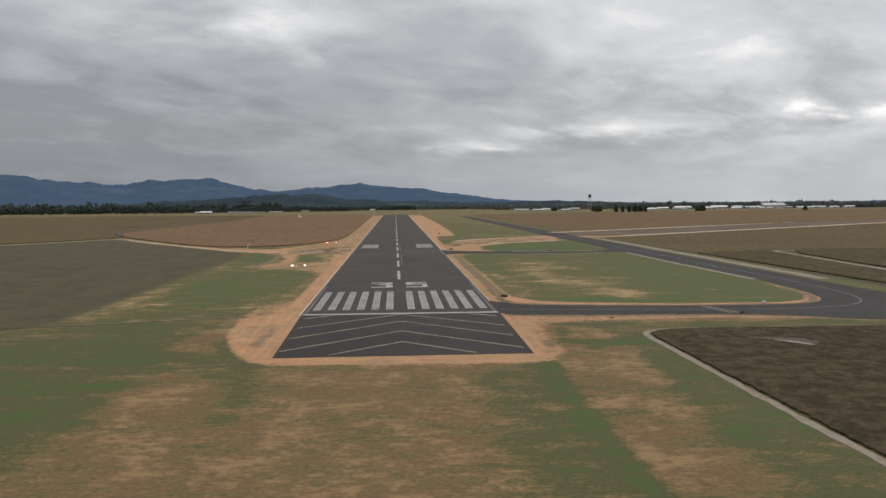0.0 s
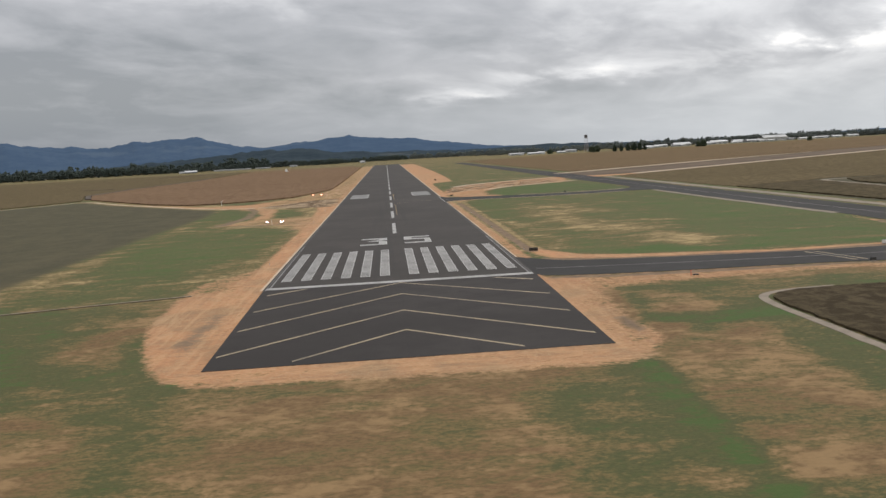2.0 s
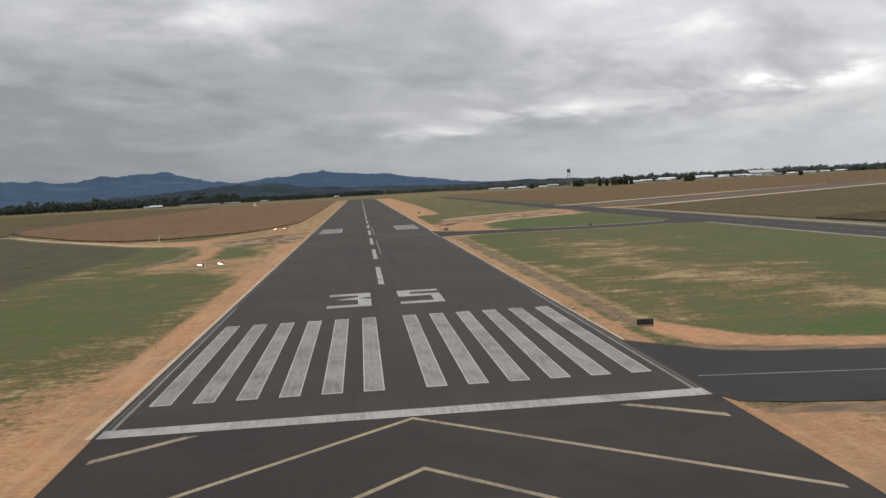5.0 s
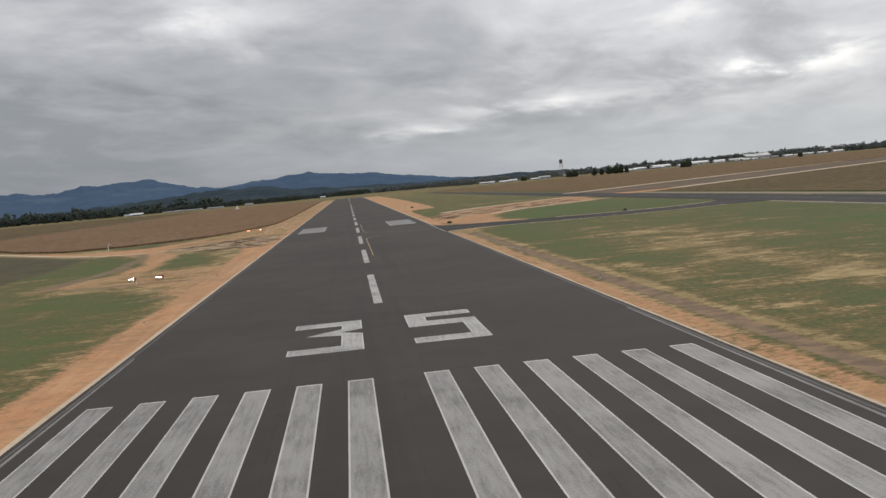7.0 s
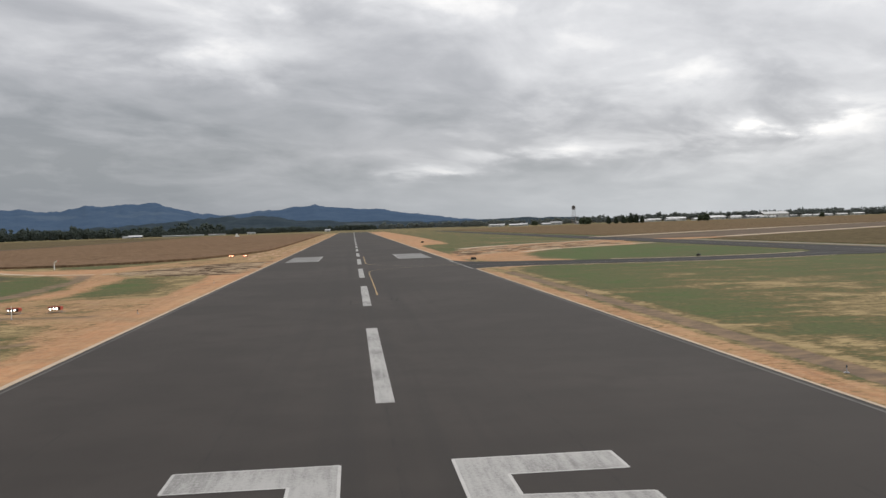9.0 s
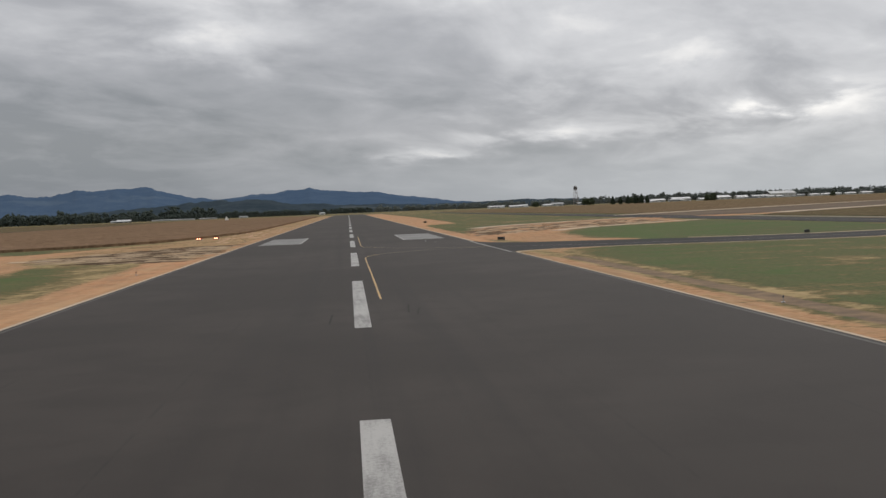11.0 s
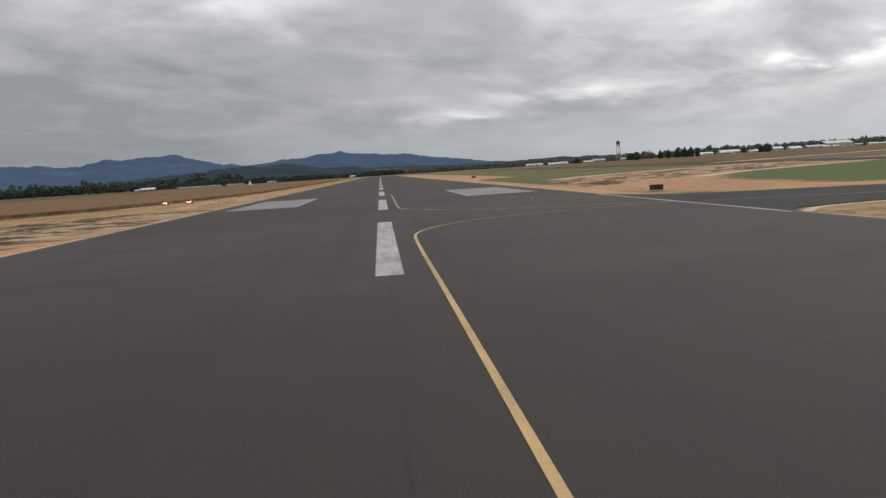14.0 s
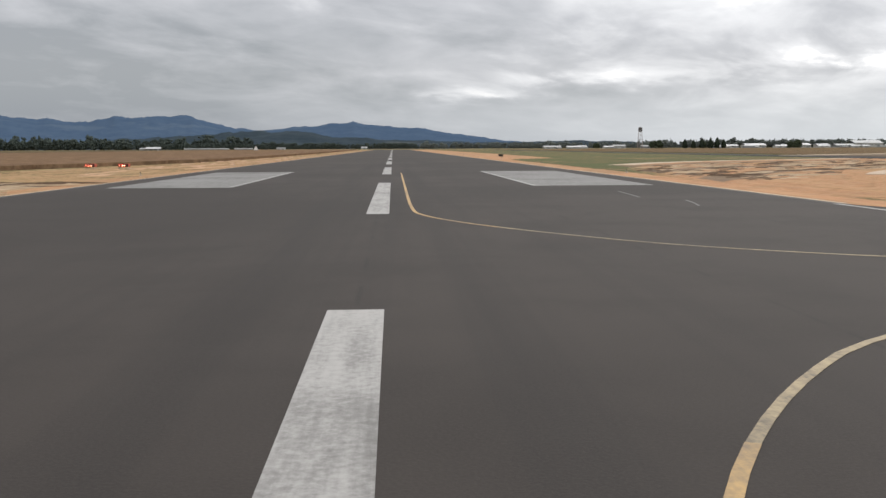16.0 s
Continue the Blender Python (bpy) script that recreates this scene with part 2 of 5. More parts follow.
def crop_build(low, high):
    def build(g, at):
        broad = g.noise(at, 0.011, 4, 0.6, 1.2)
        mid = g.noise(g.vmul(at, (1.0, 0.35, 1.0)), 0.09, 5, 0.6, 0.4)
        fine = g.noise(at, 1.4, 6, 0.7)
        colour = g.mix(g.span(g.math("ADD", g.math("MULTIPLY", broad, 0.6), g.math("MULTIPLY", mid, 0.4)), 0.36, 0.64), low, high)
        colour = g.mix(g.span(fine, 0.35, 0.75, 0.0, 0.6), colour, tuple(c * 1.5 for c in high))
        clumps = g.noise(g.vmul(at, (1.0, 0.8, 1.0)), 0.34, 6, 0.7, 0.6)
        colour = g.mix(g.span(clumps, 0.40, 0.58, 0.7, 0.0), colour, tuple(c * 0.62 for c in low))
        colour = g.mix(g.span(clumps, 0.52, 0.68, 0.0, 0.55), colour, tuple(c * 1.35 for c in high))
        colour = g.mix(g.span(g.noise(at, 6.0, 4, 0.6), 0.5, 0.75, 0.0, 0.5), colour, tuple(c * 0.5 for c in low))
        return colour, fine, 0.35
    return build


def leaf_build(dark, pale):
    def build(g, at):
        island = g.n("ShaderNodeNewGeometry").outputs["Random Per Island"]
        return g.mix(g.math("ADD", g.math("MULTIPLY", island, 0.7), g.math("MULTIPLY", g.noise(at, 0.7, 3), 0.3)), dark, pale)
    return build


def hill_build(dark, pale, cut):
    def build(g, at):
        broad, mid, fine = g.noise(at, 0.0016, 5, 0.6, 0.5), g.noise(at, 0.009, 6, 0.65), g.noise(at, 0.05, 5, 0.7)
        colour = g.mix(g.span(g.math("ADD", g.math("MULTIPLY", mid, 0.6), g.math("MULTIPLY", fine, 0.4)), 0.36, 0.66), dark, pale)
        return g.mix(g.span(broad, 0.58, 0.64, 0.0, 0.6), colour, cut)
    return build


M_GROUND = material("dry_grassland", grass_build, 0.95, spec=0.13)
M_RUNWAY = material("runway_asphalt", asphalt_build((0.0402, 0.0340, 0.0302), (0.027, 0.024, 0.0225), 0.6), 0.83, spec=0.22)
M_PAD = material("old_asphalt", asphalt_build((0.035, 0.0305, 0.0285), (0.027, 0.0235, 0.022), 0.2), 0.9, spec=0.2)
M_TAXI = material("taxiway_asphalt", asphalt_build((0.034, 0.032, 0.031), (0.027, 0.0255, 0.025), 0.2), 0.9, spec=0.18)
M_CROSS = material("weathered_asphalt", asphalt_build((0.125, 0.092, 0.066), (0.10, 0.075, 0.055), 0.2), 0.95, spec=0.1)
M_WHITE = material("white_marking_paint", paint_build((0.405, 0.395, 0.38), (0.115, 0.11, 0.104), 0.8), 0.7)
M_STRIPE = material("grey_white_marking_paint", paint_build((0.285, 0.275, 0.262), (0.10, 0.096, 0.09), 0.95), 0.7)
M_RIM = material("fresh_white_marking_paint", paint_build((0.52, 0.51, 0.49), (0.25, 0.24, 0.23), 0.5), 0.7)
M_GREY = material("faded_marking_paint", paint_build((0.225, 0.22, 0.212), (0.10, 0.096, 0.092), 0.9), 0.75)
M_EDGE = material("worn_edge_paint", paint_build((0.088, 0.082, 0.075), (0.045, 0.041, 0.038), 1.0), 0.75)
M_YELLOW = material("yellow_marking_paint", paint_build((0.52, 0.335, 0.13), (0.18, 0.14, 0.10), 0.85), 0.7)
M_CHEVRON = material("faded_yellow_paint", paint_build((0.40, 0.315, 0.185), (0.12, 0.10, 0.075), 0.95), 0.7)
M_FIELD_DARK = material("ripe_crop_dark", crop_build((0.062, 0.048, 0.030), (0.086, 0.068, 0.042)), 0.95, spec=0.02)
M_FIELD_MID = material("ripe_crop_olive", crop_build((0.082, 0.066, 0.040), (0.110, 0.088, 0.052)), 0.95, spec=0.02)
M_FIELD_OLIVE = material("ripe_crop_brown", crop_build((0.120, 0.094, 0.053), (0.152, 0.117, 0.066)), 0.95, spec=0.02)
M_FIELD_RED = material("ripe_crop_russet", crop_build((0.178, 0.114, 0.070), (0.222, 0.145, 0.090)), 0.95, spec=0.02)
M_FIELD_TAN = material("ripe_crop_tan", crop_build((0.150, 0.106, 0.060), (0.190, 0.134, 0.078)), 0.95, spec=0.02)


def gravel_build(g, at):
    mid, fine = g.noise(at, 0.5, 5, 0.6), g.noise(at, 9.0, 4, 0.7)
    colour = g.mix(g.span(mid, 0.35, 0.7), (0.305, 0.255, 0.20), (0.22, 0.182, 0.144))
    return g.mix(g.span(fine, 0.4, 0.75, 0.0, 0.5), colour, (0.20, 0.17, 0.14)), fine, 0.02


M_GRAVEL = material("gravel", gravel_build, 0.95, spec=0.2)
M_LEAF = material("broadleaf_foliage", leaf_build((0.034, 0.046, 0.026), (0.068, 0.084, 0.046)), 0.9, spec=0.2)
M_NEEDLE = material("conifer_foliage", leaf_build((0.026, 0.038, 0.024), (0.052, 0.068, 0.042)), 0.9, spec=0.2)
# Far foliage: leaf colours greyed, with distance haze painted in.
M_FARWOOD = material("haze_greyed_foliage", leaf_build((0.046, 0.060, 0.054), (0.080, 0.096, 0.080)), 0.9, spec=0.1)
# Paler copy of the far foliage, more haze put into its colour.
M_HAZEWOOD = material("haze_paled_foliage", leaf_build((0.105, 0.120, 0.112), (0.155, 0.170, 0.152)), 0.9, spec=0.1)
M_BARK = plain("bark", (0.075, 0.055, 0.040), 0.95)
M_PALE = plain("pale_dry_dirt", (0.56, 0.44, 0.325), 0.95, 0.0, 0.45, 4.0)
M_CLOD = plain("dark_turned_earth", (0.172, 0.118, 0.078), 0.95, 0.0, 0.5, 1.5)
M_WORN = plain("worn_orange_earth", (0.50, 0.31, 0.185), 0.95, 0.0, 0.4, 2.0)
M_CLAY = plain("pale_turned_earth", (0.54, 0.41, 0.275), 0.95, 0.0, 0.4, 2.0)
# Distance haze is put into the colour: ridge forest mixed towards blue.
M_MOUNTAIN = material("haze_tinted_ridge", hill_build((0.060, 0.096, 0.156), (0.079, 0.118, 0.178), (0.100, 0.138, 0.190)), 1.0, spec=0.0)
# Foothill forest shifted to grey-blue, a weaker haze painted into its colour.
M_FOOTHILL = material("haze_tinted_foothill", hill_build((0.036, 0.051, 0.064), (0.057, 0.074, 0.087), (0.17, 0.17, 0.15)), 1.0, spec=0.0)
M_ROOF_WHITE = plain("white_sheet_roof", (0.58, 0.59, 0.60), 0.5, 0.0, 0.3, 6.0)
M_WALL_PALE = plain("pale_sheet_wall", (0.50, 0.50, 0.48), 0.6, 0.0, 0.3, 5.0)
M_WALL_GREY = plain("grey_sheet_wall", (0.27, 0.28, 0.28), 0.6, 0.0, 0.3, 5.0)
M_ROOF_GREY = plain("grey_sheet_roof", (0.30, 0.31, 0.32), 0.55, 0.0, 0.3, 5.0)
M_DARK = plain("dark_opening", (0.03, 0.03, 0.032), 0.5)
M_GLASS = plain("window_glass", (0.04, 0.05, 0.06), 0.12, 0.0, 0.1)
M_BLACK = plain("black_sign_back", (0.018, 0.017, 0.016), 0.55, 0.0, 0.2)
M_ORANGE = plain("orange_housing", (0.50, 0.065, 0.03), 0.55, 0.0, 0.3)
M_STEEL = plain("galvanised_steel", (0.36, 0.37, 0.38), 0.5, 0.4)
M_POST = plain("white_post_paint", (0.75, 0.74, 0.70), 0.6)
M_LEGS = plain("faded_tower_paint", (0.36, 0.30, 0.29), 0.7, 0.0, 0.4, 3.0)
M_RUST = plain("tank_paint", (0.115, 0.105, 0.10), 0.7, 0.0, 0.4, 3.0)


def lamp_material(name, colour, strength):
    mat = bpy.data.materials.new(name)
    mat.use_nodes = True
    g = Tree(mat.node_tree)
    glow = g.n("ShaderNodeEmission", Color=(*colour, 1), Strength=strength)
    out = g.n("ShaderNodeOutputMaterial")
    g.t.links.new(glow.outputs[0], out.inputs[0])
    return mat


M_LAMP_WHITE = lamp_material("white_beam_lens", (1.0, 0.88, 0.76), 24)
M_LAMP_RED = lamp_material("red_beam_lens", (1.0, 0.20, 0.11), 26)


# ---- mesh helpers ----
def mesh_of(name, verts, faces, mat, smooth=False):
    me = bpy.data.meshes.new(name)
    me.from_pydata([tuple(v) for v in verts], [], faces)
    me.materials.append(mat)
    if smooth:
        me.polygons.foreach_set("use_smooth", [True] * len(me.polygons))
    return me


def part(name, bm, mat, parent=None, label=""):
    me = bpy.data.meshes.new(name)
    bm.normal_update()
    bm.to_mesh(me)
    bm.free()
    me.materials.append(mat)
    ob = new(name, me)
    ob.parent = parent
    return tagged(ob, label)


def thing(name, m, label, category, group=""):
    ob = new(name)
    ob.matrix_world = m
    ob.empty_display_size = 0.5
    return tagged(ob, label, category, group)


def box(bm, size, at=(0, 0, 0), bevel=0.0, turn=None):
    """A box of that size, its middle at the given place."""
    made = bmesh.ops.create_cube(bm, size=1.0)["verts"]
    m = Matrix.Translation(at) @ (turn or Matrix()) @ Matrix.Diagonal((*size, 1))
    bmesh.ops.transform(bm, matrix=m, verts=made)
    if bevel:
        edges = list({e for v in made for e in v.link_edges})
        bmesh.ops.bevel(bm, geom=edges, offset=bevel, segments=2, affect="EDGES", profile=0.5)
    return bm


def boxed(size, at=(0, 0, 0), bevel=0.0, turn=None):
    return box(bmesh.new(), size, at, bevel, turn)


def rod(bm, a, b, r0, r1=None, sides=8):
    """A round bar from a to b."""
    a, b = Vector(a), Vector(b)
    m = Matrix.Translation((a + b) / 2) @ (b - a).to_track_quat("Z", "Y").to_matrix().to_4x4()
    bmesh.ops.create_cone(bm, cap_ends=True, segments=sides, radius1=r0, radius2=r0 if r1 is None else r1, depth=(b - a).length, matrix=m)
    return bm


def rods(*bars, sides=8):
    bm = bmesh.new()
    for bar in bars:
        rod(bm, *bar, sides=sides)
    return bm


def wander(points, step, jitter, seed):
    """A closed outline with its long sides split and made uneven."""
    rng, out = random.Random(seed), []
    for (x0, y0), (x1, y1) in zip(points, points[1:] + points[:1]):
        far = math.hypot(x1 - x0, y1 - y0)
        count = max(1, min(120, int(far / step)))
        for i in range(count):
            f = i / count
            j = jitter * rng.uniform(-1, 1) if i else 0.0
            out.append((x0 + (x1 - x0) * f - (y1 - y0) / far * j, y0 + (y1 - y0) * f + (x1 - x0) / far * j))
    return out


def slab(name, points, top, bottom, mat, label, category, step=0.0, jitter=0.0, seed=1, slope=0.0, kind="structure"):
    """A flat sheet with thickness over an outline, as one piece of the setting."""
    outline = wander(points, step, jitter, seed) if step else points
    if sum(x0 * y1 - x1 * y0 for (x0, y0), (x1, y1) in zip(outline, outline[1:] + outline[:1])) < 0:
        outline = outline[::-1]
    bm = bmesh.new()
    upper = [bm.verts.new((x, y, top)) for x, y in outline]
    lower = [bm.verts.new((x, y, bottom)) for x, y in outline]
    cap = bm.faces.new(upper)
    for i in range(len(outline)):
        j = (i + 1) % len(outline)
        bm.faces.new((lower[i], lower[j], upper[j], upper[i]))
    bm.normal_update()
    bmesh.ops.triangulate(bm, faces=[cap])
    ob = part(name, bm, mat)
    return tagged(ob, label, category, kind=kind)


def sheet(name, points, z, mat, parent, label=""):
    """A thin layer of paint over an outline."""
    if sum(x0 * y1 - x1 * y0 for (x0, y0), (x1, y1) in zip(points, points[1:] + points[:1])) < 0:
        points = points[::-1]
    bm = bmesh.new()
    upper = [bm.verts.new((x, y, z)) for x, y in points]
    lower = [bm.verts.new((x, y, z - 0.005)) for x, y in points]
    faces = [bm.faces.new(upper)]
    for i in range(len(points)):
        j = (i + 1) % len(points)
        bm.faces.new((lower[i], lower[j], upper[j], upper[i]))
    bm.normal_update()
    bmesh.ops.triangulate(bm, faces=faces)
    return part(name, bm, mat, parent, label)


def band(line, width):
    """The outline of a line of that width."""
    left, right = [], []
    for i, (x, y) in enumerate(line):
        (x0, y0), (x1, y1) = line[max(i - 1, 0)], line[min(i + 1, len(line) - 1)]
        far = math.hypot(x1 - x0, y1 - y0)
        nx, ny = -(y1 - y0) / far * width / 2, (x1 - x0) / far * width / 2
        left.append((x + nx, y + ny))
        right.append((x - nx, y - ny))
    return left + right[::-1]


def rounded(line, times=2):
    """An open line with its corners cut to curves."""
    for _ in range(times):
        out = [line[0]]
        for (x0, y0), (x1, y1) in zip(line, line[1:]):
            out += [(x0 * 0.75 + x1 * 0.25, y0 * 0.75 + y1 * 0.25), (x0 * 0.25 + x1 * 0.75, y0 * 0.25 + y1 * 0.75)]
        line = out + [line[-1]]
    return line


# ---- the ground: one sheet to the horizon, with bare soil and dry turf by zones ----
def steps_out(start, stop, first, growth):
    out, at, step = [], start, first
    while at < stop:
        at, step = at + step, step * growth
        out.append(min(at, stop))
    return out


def ground_axes():
    near = list(np.arange(-50, -22, 0.8)) + list(np.arange(-22, 22, 5.0)) + list(np.arange(22, 50, 0.8))
    left = [-x for x in steps_out(50, 140, 2.2, 1.0) + steps_out(140, 4800, 4, 1.16)]
    right = steps_out(50, 150, 2.2, 1.0) + steps_out(150, 4800, 4, 1.16)
    ys = [-225 - y for y in steps_out(0, 4500, 4, 1.25)][::-1] + list(np.arange(-225, 470, 2.0)) + steps_out(470, 4800, 3, 1.07)
    return np.array(left[::-1] + near + right), np.array(ys)


def inside(px, py, points):
    """Signed distance to an outline, positive within."""
    best, within = np.full(px.shape, 1e9), np.zeros(px.shape, bool)
    for (x0, y0), (x1, y1) in zip(points, points[1:] + points[:1]):
        dx, dy = x1 - x0, y1 - y0
        f = np.clip(((px - x0) * dx + (py - y0) * dy) / (dx * dx + dy * dy), 0, 1)
        best = np.minimum(best, np.hypot(px - x0 - f * dx, py - y0 - f * dy))
        crosses = (y0 > py) != (y1 > py)
        if dy:
            within ^= crosses & (px < dx * (py - y0) / dy + x0)
    return np.where(within, best, -best)


SOIL = [  # outline, strength, softness in metres
    ([(-24, 1504.5), (-40.7, 1504.5), (-39.3, 859.3), (-37.7, 430.8), (-36.8, 287.4), (-30.5, 221.4), (-28.8, 123.2), (-28.4, 22), (-33, 12), (-36.2, 5), (-36.4, -14), (-34.6, -42), (-30.5, -60.6), (-25.5, -72.5), (-21, -76.4),
      (22, -77.6), (25.8, -72.6), (28.4, -66.5), (28.6, -60), (27.6, -54), (28.9, -44), (29.4, -32.0), (34, -28.6), (44, -26.6), (70, -25), (92, -29.3), (92, -22.8), (70, -18), (24, -13.2)], 0.62, 1.2),
    ([(23, 1504.5), (47.3, 1504.5), (48.2, 859.3), (45.9, 594.1), (43.3, 479.8), (29.9, 462.2), (28, 440.6), (27.8, 326.6), (27, 297.5), (27, 22), (29, 11.4), (40, 5.6), (70, -0.4), (98, -0.4), (107, 6), (112, 19.9), (113.5, 64.3),
      (112, 64.3), (109, 22), (103, 9.2), (95, 4.4), (70, 4.4), (45, 10.3), (36, 14.6), (32, 24.1), (28.5, 32.7), (28.2, 214), (29.2, 222), (31, 229), (37, 233), (37, 236), (20, 236)], 0.72, 1.2),
    ([(24, 290.4), (26, 319.8), (38.6, 386.3), (61.7, 419.1), (98.4, 445.5), (107.8, 452.4), (108.3, 402.2), (99.1, 364.8), (63, 342.1), (48.1, 307.2), (45.3, 269.2), (51, 257.1), (49.1, 254), (30.9, 262)], 0.70, 3.0),
    ([(-24, 262.1), (-37.7, 275.3), (-57.6, 257.1), (-74.8, 269.2), (-97, 297), (-129, 347), (-167, 408), (-169, 416), (-127, 355), (-88, 303), (-68.9, 303.3), (-51.6, 342.1), (-39.6, 425.9), (-24, 430.8)], 0.62, 2.5),
    ([(-24, 116), (-32, 124.3), (-34.9, 138.2), (-46.6, 150), (-60, 156), (-60, 168), (-54.2, 170), (-52, 206), (-59.5, 242.9), (-71, 265.2), (-57.5, 269.2), (-48.2, 244.9), (-45.4, 211.1), (-43.6, 182), (-30, 180), (-24, 186)], 0.56, 2.5),
    ([(106, 446.5), (141.9, 446.5), (165.2, 470), (188.7, 477.8), (156.5, 421), (134.8, 413.5), (106.3, 417.2)], 0.75, 3.0),
    ([(-23.5, -7.9), (-27, -7.9), (-26.5, 402.2), (-24, 402.2)], 0.75, 0.8),
    ([(23, -7.9), (26.0, -7.9), (25.8, 230), (23, 230)], 0.50, 0.6),
]
DRY = [
    ([(-75, -14), (-67, -16), (-68, 30), (-68.5, 120), (-70, 190), (-74, 190), (-74, 120), (-74.5, 30)], 0.26, 3),
    ([(54, 46), (62, 51), (69, 40), (66, 24), (59, 19), (53, 31)], 0.62, 3.5),
    ([(44, 132), (54, 124), (54, 90), (47, 66), (42, 86)], 0.50, 5),
    ([(33, 118), (38, 95), (38, 58), (38, 36), (32, 18), (29.5, 36), (29.7, 64)], 0.24, 3),
    ([(50, 82), (62, 84), (72, 82), (66, 56), (56, 48), (46, 53)], 0.42, 6),
    ([(46, 180), (62, 164), (68, 126), (50, 126), (44, 150)], 0.40, 6),
    ([(34, -36.2), (40.5, -38), (40.8, -46.5), (38, -53), (32.6, -52.5), (33.2, -42)], 0.50, 1.4),
    ([(36.6, -61), (46, -62), (46, -68), (35, -68)], 0.42, 1.5),
    ([(24, 214), (30, 214), (31, 228), (38, 234), (24, 234)], 0.55, 1.2),
    ([(42, 330), (62, 355), (104, 386), (104, 376), (64, 344), (46, 318)], 0.4, 2),
    ([(24, 266), (30, 330), (38.6, 386), (61, 419), (106, 450), (108, 402), (99, 365), (63, 342), (48, 307), (45, 269), (31, 266)], 0.55, 3),
    ([(-23, 180), (-23, 1500), (-40, 1500), (-38, 430), (-66, 300), (-70, 262), (-40, 232), (-34, 180)], 0.55, 3),
    ([(-74, 262), (-97, 290), (-129, 340), (-167, 400), (-203, 470), (-203, 492), (-160, 420), (-120, 358), (-74, 302)], 0.50, 3),
    ([(-42, -78), (46, -80), (46, -443), (-46, -443)], 0.12, 4),
    ([(-37.6, -126.4), (-39.7, -93.1), (-37, -81), (-26, -92), (-20.3, -125.6), (-20, -160), (-36, -165)], 0.40, 2.0),
    ([(-17.2, -82.2), (11, -82.5), (10.8, -94), (8.5, -128), (8.4, -180), (-19, -180), (-18, -100)], 0.42, 1.2),
    ([(26, -66), (40, -64), (36.8, -100), (33.5, -134), (31, -186), (22.8, -186), (23.6, -102)], 0.40, 2.0),
    ([(29, -57), (32.8, -58.5), (31.5, -63.5), (27.6, -68), (25, -70.5), (27.5, -64)], 0.70, 0.7),
    ([(28.8, -30), (30.6, -31), (30.4, -45), (28.6, -56), (27.2, -56), (28.6, -44)], 0.60, 0.7),
    ([(-38, -22.8), (-34, -10), (-35, -53), (-42, -53)], 0.35, 2),
    ([(-40, 2.8), (-34, 0.7), (-33, 43.3), (-36, 49.6), (-41, 22)], 0.32, 2.5),
    ([(-40, -35.7), (-33, -37.9), (-34, -59.5), (-42, -57.3)], 0.40, 2),
    ([(-70, 11.4), (-62, 13.5), (-60, 30.5), (-68, 32.7)], 0.30, 3),
    ([(-51, 262.1), (-28, 269.2), (-26, 316.9), (-39.6, 336.3)], 0.3, 3),
    ([(-22, -73.5), (22, -73.5), (22, -84.3), (-22, -82.2)], 0.4, 1.5),
    ([(24, -12.1), (92, -20.7), (92, -29.3), (32, -29.3), (27, -53), (24, -70.3)], 0.5, 1.5),
    ([(-63.3, 154), (-36, 134), (-28, 112), (-27, 184), (-43.6, 186), (-56.1, 176)], 0.42, 2.5),
    ([(-33, 8), (-28, 12), (-27.6, 118), (-31, 120)], 0.30, 1.2),
    ([(23, 19.9), (26.4, 24.1), (26.4, 216), (23, 217)], 0.6, 0.6),
    ([(28.4, 24), (30.0, 24), (30.3, 120), (30.0, 214), (28.5, 214)], 0.62, 0.5),
    ([(-80, 64.3), (-68, 64.3), (-68, -12.1), (-90, -42.2)], 0.2, 5),
    ([(-54.2, 182), (-43.6, 184), (-43.8, 134.2), (-55, 136.2)], 0.2, 3),
    ([(56.7, 455.3), (107.8, 452.4), (107.6, 470), (66, 479.8)], 0.25, 6),
]
